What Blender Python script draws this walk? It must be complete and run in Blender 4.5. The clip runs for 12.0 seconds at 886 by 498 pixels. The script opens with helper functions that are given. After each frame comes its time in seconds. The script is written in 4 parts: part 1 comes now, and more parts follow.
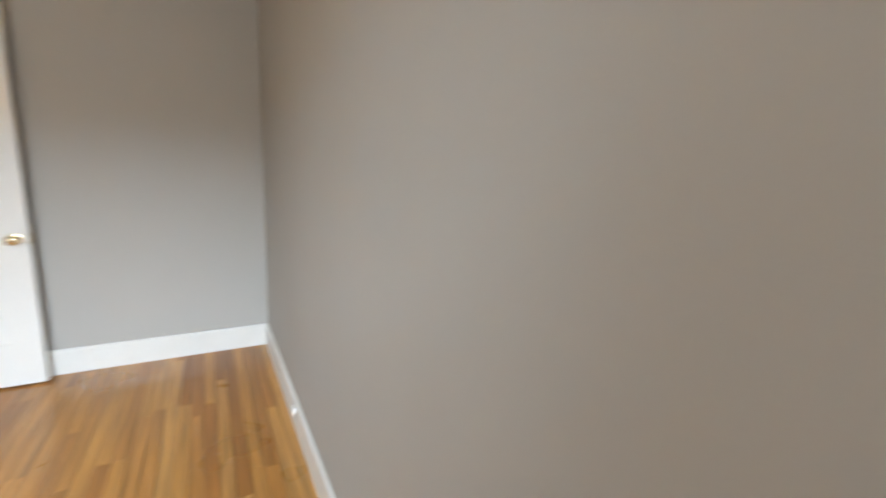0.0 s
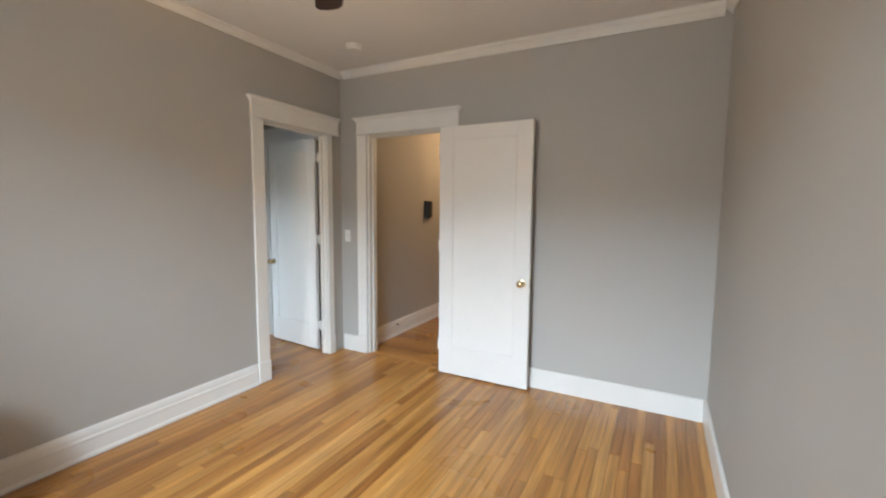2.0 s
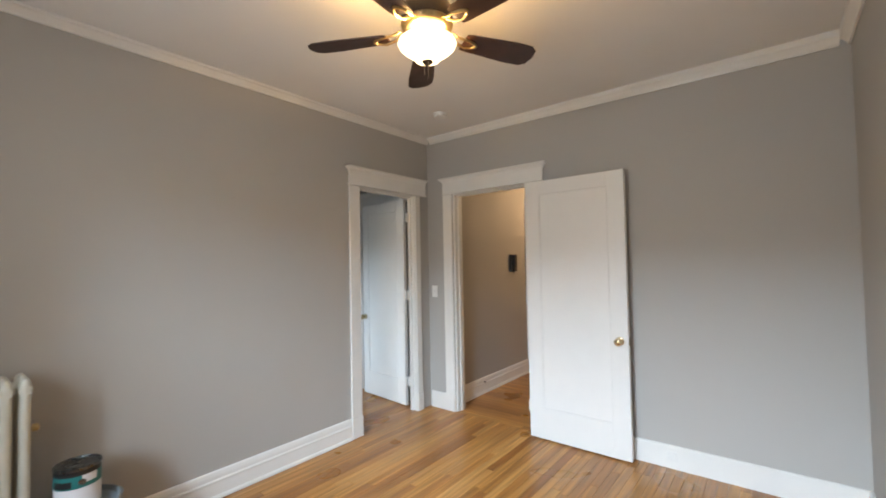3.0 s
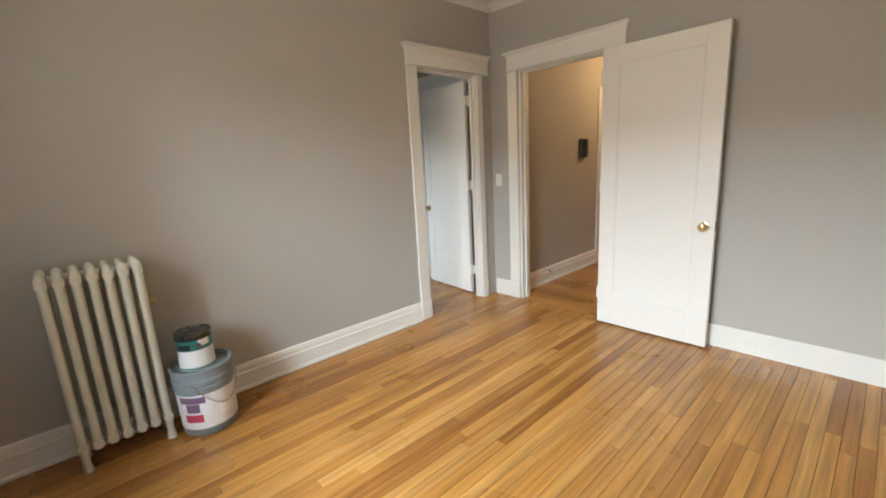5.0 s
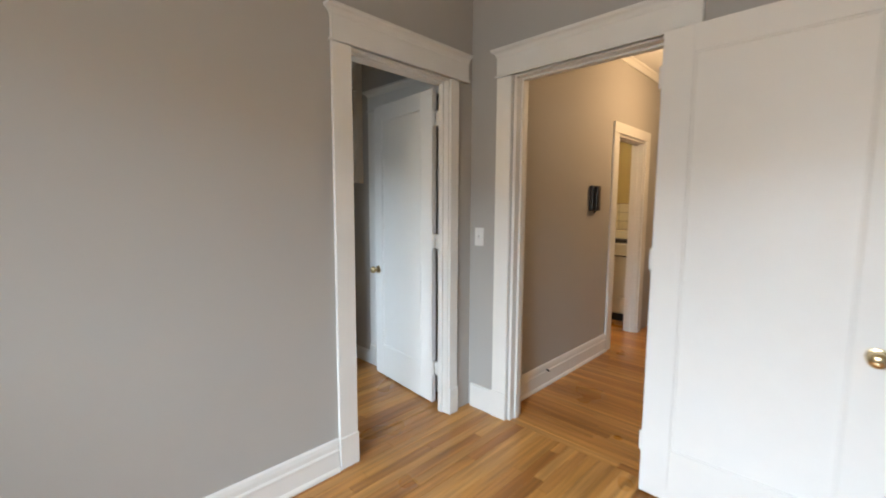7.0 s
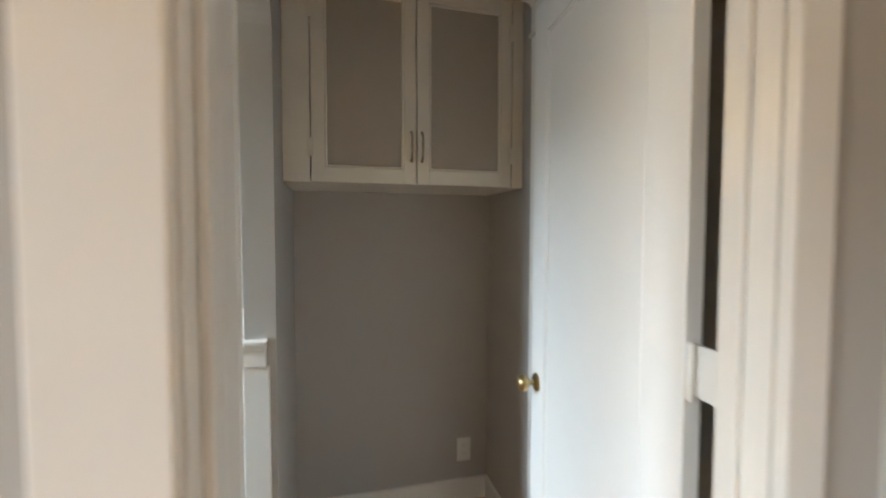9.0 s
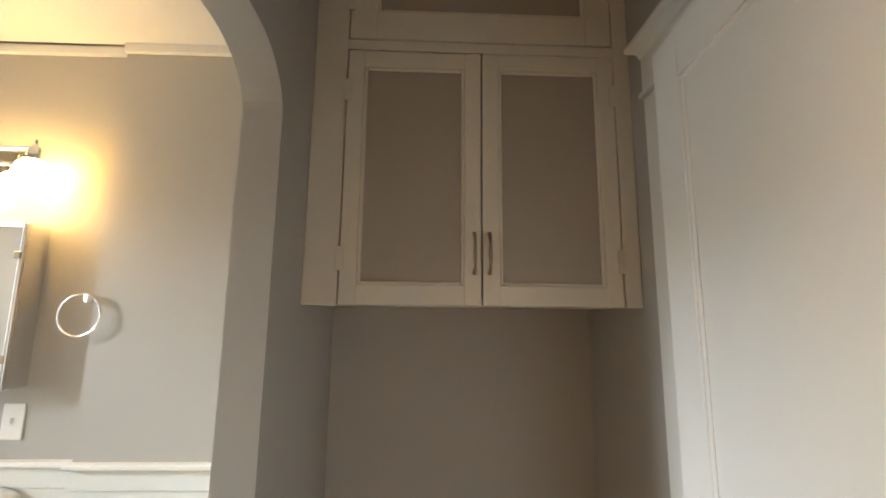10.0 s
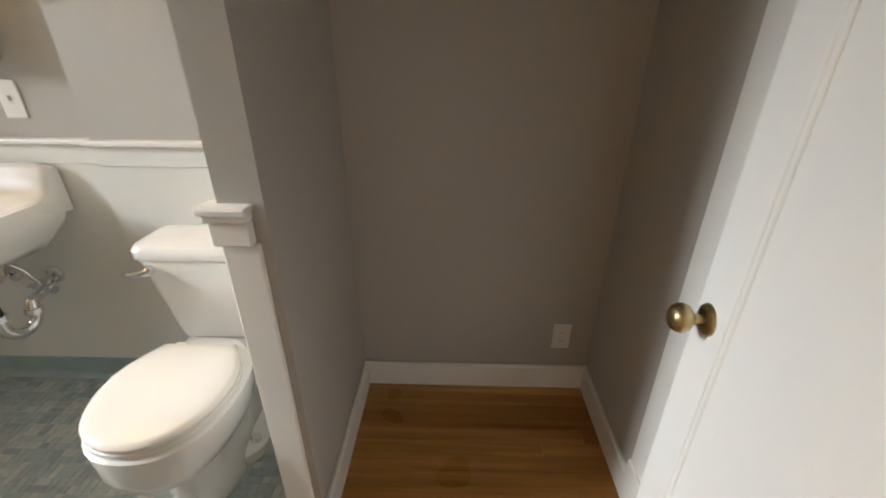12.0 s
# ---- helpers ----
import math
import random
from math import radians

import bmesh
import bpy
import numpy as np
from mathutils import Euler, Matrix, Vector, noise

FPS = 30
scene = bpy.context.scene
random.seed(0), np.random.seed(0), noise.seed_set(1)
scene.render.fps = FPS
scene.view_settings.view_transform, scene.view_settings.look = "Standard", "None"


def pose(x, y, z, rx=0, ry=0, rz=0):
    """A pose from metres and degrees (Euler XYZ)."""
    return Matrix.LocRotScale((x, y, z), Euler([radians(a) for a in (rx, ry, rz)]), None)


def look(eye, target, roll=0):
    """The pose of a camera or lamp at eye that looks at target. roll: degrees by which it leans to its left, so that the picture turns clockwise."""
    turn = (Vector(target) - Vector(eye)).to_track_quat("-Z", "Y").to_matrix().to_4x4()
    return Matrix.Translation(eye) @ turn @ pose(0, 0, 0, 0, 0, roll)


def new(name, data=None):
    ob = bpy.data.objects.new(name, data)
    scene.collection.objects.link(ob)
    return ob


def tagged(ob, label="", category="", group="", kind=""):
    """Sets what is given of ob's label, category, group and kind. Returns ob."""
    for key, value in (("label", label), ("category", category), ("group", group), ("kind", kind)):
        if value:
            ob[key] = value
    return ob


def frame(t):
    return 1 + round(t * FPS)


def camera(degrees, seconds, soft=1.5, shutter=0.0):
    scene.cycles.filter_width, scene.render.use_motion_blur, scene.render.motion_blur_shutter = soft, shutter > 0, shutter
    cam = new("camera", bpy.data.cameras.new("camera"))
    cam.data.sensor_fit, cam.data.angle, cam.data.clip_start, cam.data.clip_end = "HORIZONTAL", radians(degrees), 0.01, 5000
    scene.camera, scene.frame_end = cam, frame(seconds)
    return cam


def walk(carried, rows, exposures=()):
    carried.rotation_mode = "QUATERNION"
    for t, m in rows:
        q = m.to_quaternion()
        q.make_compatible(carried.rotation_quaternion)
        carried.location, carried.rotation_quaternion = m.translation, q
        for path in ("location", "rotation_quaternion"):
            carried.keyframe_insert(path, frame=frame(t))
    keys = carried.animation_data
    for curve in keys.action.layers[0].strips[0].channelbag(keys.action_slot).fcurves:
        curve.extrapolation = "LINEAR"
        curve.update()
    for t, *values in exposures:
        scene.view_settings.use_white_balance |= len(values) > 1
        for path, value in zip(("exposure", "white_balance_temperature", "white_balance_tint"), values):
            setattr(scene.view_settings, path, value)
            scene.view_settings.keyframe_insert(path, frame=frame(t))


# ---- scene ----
cam = camera(93.5, 12.0, soft=1.8, shutter=0.4)
PATH = [
    (0, (2.74, -3.1, 1.28), (3.715, -1.391, 0.919), 2.6),
    (0.5, (2.811, -3.115, 1.318), (2.95, -1.153, 0.955), 2.8),
    (1, (2.803, -3.118, 1.361), (2.419, -1.178, 1.059), 2.3),
    (1.5, (2.775, -3.135, 1.368), (2.085, -1.278, 1.093), 1.7),
    (2, (2.756, -3.139, 1.379), (1.833, -1.375, 1.193), 0.5),
    (2.5, (2.73, -3.16, 1.419), (1.626, -1.493, 1.44), -0.6),
    (3, (2.721, -3.168, 1.411), (1.472, -1.607, 1.474), -1.1),
    (3.5, (2.711, -3.18, 1.404), (1.29, -1.774, 1.358), -1.3),
    (3.7, (2.695, -3.19, 1.406), (1.213, -1.851, 1.301), -1.4),
    (5.3, (2.601, -3.072, 1.325), (1.197, -1.721, 0.875), -2.0),
    (5.5, (2.53, -2.971, 1.324), (1.227, -1.491, 0.992), -1.8),
    (6, (2.303, -2.674, 1.342), (1.115, -1.096, 1.029), -3.0),
    (6.5, (2.062, -2.324, 1.334), (0.736, -0.853, 1.055), -0.0),
    (6.7, (1.937, -2.219, 1.321), (0.587, -0.761, 1.094), 0.2),
    (8.3, (0.861, -1.13, 1.313), (-0.847, -0.106, 1.134), -0.2),
    (8.5, (0.703, -1.017, 1.330), (-1.075, -0.108, 1.198), -0.9),
    (9, (0.409, -0.757, 1.325), (-1.527, -0.255, 1.240), 0.1),
    (9.5, (0.063, -0.638, 1.408), (-1.921, -0.445, 1.566), -1.5),
    (10, (-0.035, -0.601, 1.48), (-2.011, -0.534, 1.783), 0.6),
    (10.1, (-0.044, -0.594, 1.484), (-2.02, -0.533, 1.782), 0.9),
    (10.5, (-0.086, -0.576, 1.474), (-2.076, -0.58, 1.675), 0.4),
    (11, (-0.093, -0.559, 1.353), (-2.032, -0.529, 0.863), -0.1),
    (11.5, (-0.098, -0.56, 1.291), (-1.902, -0.643, 0.432), -0.4),
    (12, (-0.194, -0.577, 1.271), (-1.989, -0.626, 0.389), 0.2),
]
walk(cam, [(t, look(eye, target, roll)) for t, eye, target, roll in PATH],
     [(0, 0.05, 6800, 10), (0.5, 0.0, 7500, 10), (1.5, 0.0, 6900, 10), (3, 0.0, 6500, 10), (5.5, 0.05, 7400, 10),
      (6.5, 0.05, 6800, 10), (8.3, 0.40, 6500, 10), (9, 0.55, 6900, 10), (9.5, 0.60, 7900, 13), (10.5, 0.72, 7700, 14), (11, 0.40, 7000, 18), (12, 0.28, 8100, 17)])

SKY_W, GLOW_W, BATH_W, HALL_W = 2650, 22, 7.0, 22     # lamp powers
BOWL_E, SCONCE_E, FAN_W = 4.0, 31, 34                           # lit glass
FAN, FANZ, FANA = (1.584, -1.828), 2.264, 63        # ceiling fan: place, foot of the bowl, first blade
SMOKE = (0.575, -0.49)

# ---- light ----
world = bpy.data.worlds.new("sky")
scene.world = world
world.use_nodes = True
wn = world.node_tree.nodes
sky = wn.new("ShaderNodeTexSky")
sky.sky_type = 'NISHITA'
sky.sun_disc = False
sky.sun_elevation = radians(38)
sky.sun_rotation = radians(60)
world.node_tree.links.new(sky.outputs[0], wn["Background"].inputs[0])
wn["Background"].inputs[1].default_value = 0.08


def area(name, eye, target, sx, sy, watts, colour):
    d = bpy.data.lights.new(name, 'AREA')
    d.shape, d.size, d.size_y, d.energy, d.color = 'RECTANGLE', sx, sy, watts, colour
    ob = new(name, d)
    ob.matrix_world = look(eye, target)
    return ob


def bulb(name, place, watts, colour, size=0.06):
    d = bpy.data.lights.new(name, 'POINT')
    d.energy, d.color, d.shadow_soft_size = watts, colour, size
    ob = new(name, d)
    ob.location = place
    return ob


# skylight outside the bedroom window, and in the openings of the bathroom and the window
area("skylight_bedroom", (1.85, -8.2, 3.85), (1.55, 0, 1.2), 5.6, 1.9, SKY_W, (0.64, 0.81, 1.0))
area("window_glow_bedroom", (1.65, -4.10, 1.5), (1.65, 0, 1.5), 1.2, 1.4, GLOW_W, (0.94, 0.97, 1.0)).data.spread = radians(140)
area("window_glow_bathroom", (-0.60, -2.97, 1.55), (-0.60, 0, 1.2), 0.7, 1.05, BATH_W, (0.72, 0.86, 1.0)).data.spread = radians(150)
bulb("hall_bulb", (1.0, 1.9, 2.30), HALL_W, (1.0, 0.66, 0.36), 0.10)
for k in range(3):
    a = radians(30 + 120 * k)
    bulb("fan_bulb", (FAN[0] + .084 * math.cos(a), FAN[1] + .084 * math.sin(a), FANZ + 0.074), FAN_W / 3, (1.0, 0.58, 0.20), 0.018)
bulb("kitchen_bulb", (-0.9, 2.2, 2.40), 30, (1.0, 0.72, 0.40), 0.10)


# ---- materials ----
def mat(name, colour, rough=0.5, metal=0.0, vary=0.06, scale=6.0, bump=0.0, bscale=60.0, spec=0.5, colour2=None, coat=0.0):
    m = bpy.data.materials.new(name)
    m.use_nodes = True
    n, l = m.node_tree.nodes, m.node_tree.links
    b = n["Principled BSDF"]
    b.inputs["Metallic"].default_value = metal
    b.inputs["Specular IOR Level"].default_value = spec
    b.inputs["Coat Weight"].default_value = coat
    geo = n.new("ShaderNodeNewGeometry")
    big = n.new("ShaderNodeTexNoise")
    big.inputs["Scale"].default_value, big.inputs["Detail"].default_value = scale, 6
    l.new(geo.outputs["Position"], big.inputs["Vector"])
    mix = n.new("ShaderNodeMix")
    mix.data_type = 'RGBA'
    c2 = colour2 or tuple(c * (1 - vary) for c in colour)
    mix.inputs["A"].default_value = (*[min(1, c * (1 + vary * 0.5)) for c in colour], 1)
    mix.inputs["B"].default_value = (*c2, 1)
    ramp = n.new("ShaderNodeMapRange")
    ramp.inputs["From Min"].default_value, ramp.inputs["From Max"].default_value = 0.3, 0.7
    l.new(big.outputs[0], ramp.inputs["Value"])
    l.new(ramp.outputs[0], mix.inputs["Factor"])
    l.new(mix.outputs["Result"], b.inputs["Base Color"])
    rr = n.new("ShaderNodeMapRange")
    rr.inputs["To Min"].default_value, rr.inputs["To Max"].default_value = max(0.02, rough - 0.06), min(1, rough + 0.06)
    l.new(big.outputs[0], rr.inputs["Value"])
    l.new(rr.outputs[0], b.inputs["Roughness"])
    if bump:
        fine = n.new("ShaderNodeTexNoise")
        fine.inputs["Scale"].default_value, fine.inputs["Detail"].default_value = bscale, 3
        l.new(geo.outputs["Position"], fine.inputs["Vector"])
        bp = n.new("ShaderNodeBump")
        bp.inputs["Strength"].default_value, bp.inputs["Distance"].default_value = bump, 0.002
        l.new(fine.outputs[0], bp.inputs["Height"])
        l.new(bp.outputs[0], b.inputs["Normal"])
    return m


def wood(name, ramp_colours, rough=0.3, stretch=(48, 1.8, 48)):
    """Oak strip: a tone for each strip, grain drawn out along y."""
    m = bpy.data.materials.new(name)
    m.use_nodes = True
    n, l = m.node_tree.nodes, m.node_tree.links
    b = n["Principled BSDF"]
    info, geo = n.new("ShaderNodeObjectInfo"), n.new("ShaderNodeNewGeometry")
    both = n.new("ShaderNodeMath")
    both.operation = 'ADD'
    l.new(info.outputs["Random"], both.inputs[0])
    l.new(geo.outputs["Random Per Island"], both.inputs[1])
    frac = n.new("ShaderNodeMath")
    frac.operation = 'FRACT'
    l.new(both.outputs[0], frac.inputs[0])
    ramp = n.new("ShaderNodeValToRGB")
    els = ramp.color_ramp.elements
    for i, c in enumerate(ramp_colours):
        e = els[i] if i < 2 else els.new(1.0)
        e.position, e.color = i / (len(ramp_colours) - 1), (*c, 1)
    l.new(frac.outputs[0], ramp.inputs[0])
    off = n.new("ShaderNodeVectorMath")
    off.operation = 'ADD'
    mul = n.new("ShaderNodeMath")
    mul.operation = 'MULTIPLY'
    mul.inputs[1].default_value = 37.0
    l.new(frac.outputs[0], mul.inputs[0])
    l.new(geo.outputs["Position"], off.inputs[0])
    l.new(mul.outputs[0], off.inputs[1])
    st = n.new("ShaderNodeVectorMath")
    st.operation = 'MULTIPLY'
    st.inputs[1].default_value = stretch
    l.new(off.outputs[0], st.inputs[0])
    grain = n.new("ShaderNodeTexNoise")
    grain.inputs["Scale"].default_value, grain.inputs["Detail"].default_value, grain.inputs["Distortion"].default_value = 1.0, 8, 0.15
    l.new(st.outputs[0], grain.inputs["Vector"])
    gr = n.new("ShaderNodeMapRange")
    gr.inputs["From Min"].default_value, gr.inputs["From Max"].default_value = 0.3, 0.75
    gr.inputs["To Min"].default_value, gr.inputs["To Max"].default_value = 0.62, 1.26
    l.new(grain.outputs[0], gr.inputs["Value"])
    big = n.new("ShaderNodeTexNoise")
    big.inputs["Scale"].default_value = 2.2
    l.new(geo.outputs["Position"], big.inputs["Vector"])
    br = n.new("ShaderNodeMapRange")
    br.inputs["To Min"].default_value, br.inputs["To Max"].default_value = 0.85, 1.15
    l.new(big.outputs[0], br.inputs["Value"])
    m2 = n.new("ShaderNodeMath")
    m2.operation = 'MULTIPLY'
    l.new(gr.outputs[0], m2.inputs[0])
    l.new(br.outputs[0], m2.inputs[1])
    out = n.new("ShaderNodeVectorMath")
    out.operation = 'SCALE'
    l.new(ramp.outputs[0], out.inputs[0])
    l.new(m2.outputs[0], out.inputs["Scale"])
    l.new(out.outputs[0], b.inputs["Base Color"])
    rg = n.new("ShaderNodeMapRange")
    rg.inputs["To Min"].default_value, rg.inputs["To Max"].default_value = rough - 0.08, rough + 0.12
    l.new(big.outputs[0], rg.inputs["Value"])
    l.new(rg.outputs[0], b.inputs["Roughness"])
    bp = n.new("ShaderNodeBump")
    bp.inputs["Strength"].default_value, bp.inputs["Distance"].default_value = 0.12, 0.001
    l.new(grain.outputs[0], bp.inputs["Height"])
    l.new(bp.outputs[0], b.inputs["Normal"])
    return m


def glow(name, colour, strength):
    m = bpy.data.materials.new(name)
    m.use_nodes = True
    b = m.node_tree.nodes["Principled BSDF"]
    b.inputs["Base Color"].default_value = (0.9, 0.87, 0.8, 1)
    b.inputs["Roughness"].default_value = 0.3
    b.inputs["Emission Color"].default_value = (*colour, 1)
    b.inputs["Emission Strength"].default_value = strength
    return m


M_WALL = mat("greige_wall_paint", (0.452, 0.432, 0.398), 0.62, vary=0.02, scale=1.6, bump=0.12, bscale=220, spec=0.3)
M_CEIL = mat("ceiling_paint", (0.80, 0.795, 0.78), 0.8, vary=0.03, scale=1.5, bump=0.1, bscale=150, spec=0.2)
M_TRIM = mat("white_trim_paint", (0.80, 0.785, 0.74), 0.33, vary=0.035, scale=5, bump=0.10, bscale=90)
M_DOOR = mat("white_door_paint", (0.80, 0.785, 0.745), 0.36, vary=0.012, scale=9, bump=0.10, bscale=110)
M_CAB = mat("cream_cabinet_paint", (0.74, 0.70, 0.61), 0.45, vary=0.04, scale=6, bump=0.1, bscale=90)
M_PANEL = mat("taupe_panel_paint", (0.42, 0.375, 0.315), 0.6, vary=0.03, scale=3, bump=0.12, bscale=200, spec=0.3)
OAK = [(0.45, 0.196, 0.045), (0.53, 0.255, 0.066), (0.31, 0.120, 0.027), (0.47, 0.214, 0.053), (0.58, 0.298, 0.090), (0.37, 0.150, 0.035), (0.50, 0.235, 0.060)]
M_FLOOR = wood("oak_strip_floor", OAK, 0.28)
M_FLOOR_X = wood("oak_strip_floor_hall", OAK, 0.28, (1.8, 48, 48))
M_GAP = mat("dark_floor_gap", (0.09, 0.045, 0.02), 0.8)
M_BRASS = mat("polished_brass", (0.76, 0.62, 0.38), 0.18, 1.0, vary=0.08, scale=40)
M_OLDBRASS = mat("aged_brass", (0.52, 0.41, 0.22), 0.30, 1.0, vary=0.2, scale=60)
M_CHROME = mat("chrome", (0.82, 0.82, 0.83), 0.08, 1.0, vary=0.03)
M_BRONZE = mat("dark_bronze", (0.10, 0.075, 0.055), 0.35, 0.8, vary=0.15, scale=40)
M_NICKEL = mat("brushed_nickel", (0.42, 0.36, 0.28), 0.32, 1.0, vary=0.08, scale=40)
M_RAD = mat("cream_radiator_paint", (0.62, 0.60, 0.51), 0.36, vary=0.07, scale=12, bump=0.25, bscale=120)
M_BLADE = mat("dark_walnut_blade", (0.038, 0.013, 0.007), 0.45, vary=0.3, scale=14)
M_BOWL = glow("lit_frosted_glass", (1.0, 0.76, 0.44), BOWL_E)
M_SHADE = glow("lit_sconce_glass", (1.0, 0.66, 0.24), SCONCE_E)
M_PLASTIC = mat("white_plastic", (0.80, 0.79, 0.75), 0.35, vary=0.02)
M_BLACK = mat("black_plastic", (0.018, 0.017, 0.017), 0.35, vary=0.1)
M_DARK = mat("dark_slot", (0.03, 0.028, 0.025), 0.6)
M_PORC = mat("white_porcelain", (0.82, 0.80, 0.76), 0.10, vary=0.02, scale=3, coat=0.5)
M_SEAT = mat("white_seat_plastic", (0.80, 0.76, 0.70), 0.20, vary=0.02)
M_GREYP = mat("grey_bucket_plastic", (0.20, 0.235, 0.255), 0.42, vary=0.08, scale=20)
M_LABEL = mat("printed_label_white", (0.72, 0.70, 0.70), 0.4, vary=0.05, scale=20)
M_PURPLE = mat("label_purple", (0.16, 0.10, 0.17), 0.4)
M_PINK = mat("label_red", (0.48, 0.05, 0.09), 0.4)
M_TEAL = mat("label_teal", (0.02, 0.17, 0.16), 0.35)
M_TIN = mat("tin_lid", (0.14, 0.15, 0.155), 0.28, 0.9, vary=0.25, scale=30)
M_WAINS = mat("white_wainscot_paint", (0.76, 0.755, 0.71), 0.35, vary=0.04, scale=3, bump=0.06, bscale=60)
M_TEALBASE = mat("blue_green_cove_base", (0.33, 0.45, 0.45), 0.4, vary=0.12, scale=8)
M_MIRROR = mat("mirror_silver", (0.86, 0.88, 0.88), 0.02, 1.0, vary=0.0)
M_OLIVE = mat("olive_yellow_wall", (0.42, 0.33, 0.12), 0.6, vary=0.05)
M_TILE = mat("cream_tile", (0.68, 0.63, 0.47), 0.15, vary=0.06, scale=20)
M_STOVE = mat("white_enamel", (0.72, 0.68, 0.56), 0.2, vary=0.03)
M_RUBBER = mat("black_rubber", (0.02, 0.02, 0.021), 0.5)
M_VIN = [mat("vinyl_" + k, c, 0.22, vary=0.14, scale=45) for k, c in
         (("grey_green", (0.41, 0.46, 0.45)), ("blue_grey", (0.36, 0.42, 0.43)), ("pale", (0.50, 0.52, 0.49)), ("dusk", (0.31, 0.365, 0.375)))]
M_VINBASE = mat("vinyl_joint", (0.36, 0.385, 0.375), 0.5, vary=0.1)
M_OUT = mat("concrete_ground", (0.22, 0.21, 0.20), 0.9, vary=0.2, scale=1.2)


# ---- mesh helpers ----
def finish(name, bm, material, parent=None, label="", smooth=False):
    bmesh.ops.recalc_face_normals(bm, faces=bm.faces)
    me = bpy.data.meshes.new(name)
    bm.to_mesh(me)
    bm.free()
    if smooth:
        for p in me.polygons:
            p.use_smooth = True
        me.set_sharp_from_angle(angle=radians(38))
    me.materials.append(material)
    ob = new(name, me)
    if parent is not None:
        ob.parent = parent
    if label:
        ob["label"] = label
    return ob


def part(name, bm, material, parent, label="", smooth=False):
    return finish(name, bm, material, parent, label, smooth)


def add_box(bm, x0, x1, y0, y1, z0, z1, bevel=0.0, seg=1):
    r = bmesh.ops.create_cube(bm, size=1.0)
    vs = r["verts"]
    bmesh.ops.scale(bm, vec=(abs(x1 - x0), abs(y1 - y0), abs(z1 - z0)), verts=vs)
    bmesh.ops.translate(bm, vec=((x0 + x1) / 2, (y0 + y1) / 2, (z0 + z1) / 2), verts=vs)
    if bevel:
        es = list({e for v in vs for e in v.link_edges})
        bmesh.ops.bevel(bm, geom=es, offset=bevel, segments=seg, affect='EDGES', profile=0.5)
    return bm


def boxes(*bs, bevel=0.0, seg=1):
    bm = bmesh.new()
    for b in bs:
        add_box(bm, *b, bevel=bevel, seg=seg)
    return bm


def lathe(profile, steps=32, axis='Z', centre=(0, 0, 0), caps=True):
    """profile: (radius, height) pairs turned about an axis."""
    bm = bmesh.new()
    rings = []
    for r, h in profile:
        ring = []
        for i in range(steps):
            a = 2 * math.pi * i / steps
            p = (r * math.cos(a), r * math.sin(a), h)
            if axis == 'X':
                p = (h, p[0], p[1])
            elif axis == 'Y':
                p = (p[0], h, p[1])
            ring.append(bm.verts.new(Vector(p) + Vector(centre)))
        rings.append(ring)
    for a, b in zip(rings, rings[1:]):
        for i in range(steps):
            j = (i + 1) % steps
            bm.faces.new((a[i], a[j], b[j], b[i]))
    if caps and profile[0][0] > 1e-6:
        bm.faces.new(rings[0])
    if caps and profile[-1][0] > 1e-6:
        bm.faces.new(rings[-1])
    bmesh.ops.remove_doubles(bm, verts=bm.verts, dist=1e-6)
    return bm


def tube(points, radius, steps=12, closed=False, bm=None):
    bm = bm or bmesh.new()
    pts = [Vector(p) for p in points]
    rings = []
    n = len(pts)
    up = Vector((0.13, 0.21, 1)).normalized()
    for i, p in enumerate(pts):
        a = pts[(i - 1) % n] if (i or closed) else p
        b = pts[(i + 1) % n] if (i < n - 1 or closed) else p
        t = (b - a).normalized()
        s = t.cross(up)
        if s.length < 1e-3:
            s = t.cross(Vector((1, 0, 0)))
        s.normalize()
        u = s.cross(t)
        r = radius[i] if isinstance(radius, (list, tuple)) else radius
        rings.append([bm.verts.new(p + r * (math.cos(k * 2 * math.pi / steps) * s + math.sin(k * 2 * math.pi / steps) * u)) for k in range(steps)])
    for i in range(n if closed else n - 1):
        A, B = rings[i], rings[(i + 1) % n]
        for k in range(steps):
            j = (k + 1) % steps
            bm.faces.new((A[k], A[j], B[j], B[k]))
    if not closed:
        bm.faces.new(rings[0])
        bm.faces.new(rings[-1])
    return bm


def sweep_profile(profile, path_a, path_b, out, bm=None):
    """A moulding from a to b: profile is (distance out from the wall, height) pairs."""
    bm = bm or bmesh.new()
    o = Vector(out)
    ra = [bm.verts.new(Vector(path_a) + o * d + Vector((0, 0, h))) for d, h in profile]
    rb = [bm.verts.new(Vector(path_b) + o * d + Vector((0, 0, h))) for d, h in profile]
    k = len(profile)
    for i in range(k):
        j = (i + 1) % k
        bm.faces.new((ra[i], ra[j], rb[j], rb[i]))
    bm.faces.new(ra)
    bm.faces.new(rb)
    return bm


def loft(rings, cap=True):
    bm = bmesh.new()
    rs = [[bm.verts.new(p) for p in ring] for ring in rings]
    k = len(rs[0])
    for A, B in zip(rs, rs[1:]):
        for i in range(k):
            j = (i + 1) % k
            bm.faces.new((A[i], A[j], B[j], B[i]))
    if cap:
        bm.faces.new(rs[0])
        bm.faces.new(rs[-1])
    return bm


def structure(name, bm, material, label="", category=""):
    return tagged(finish(name, bm, material), label or name.replace("_", " "), category or name.split("_")[0], kind="structure")


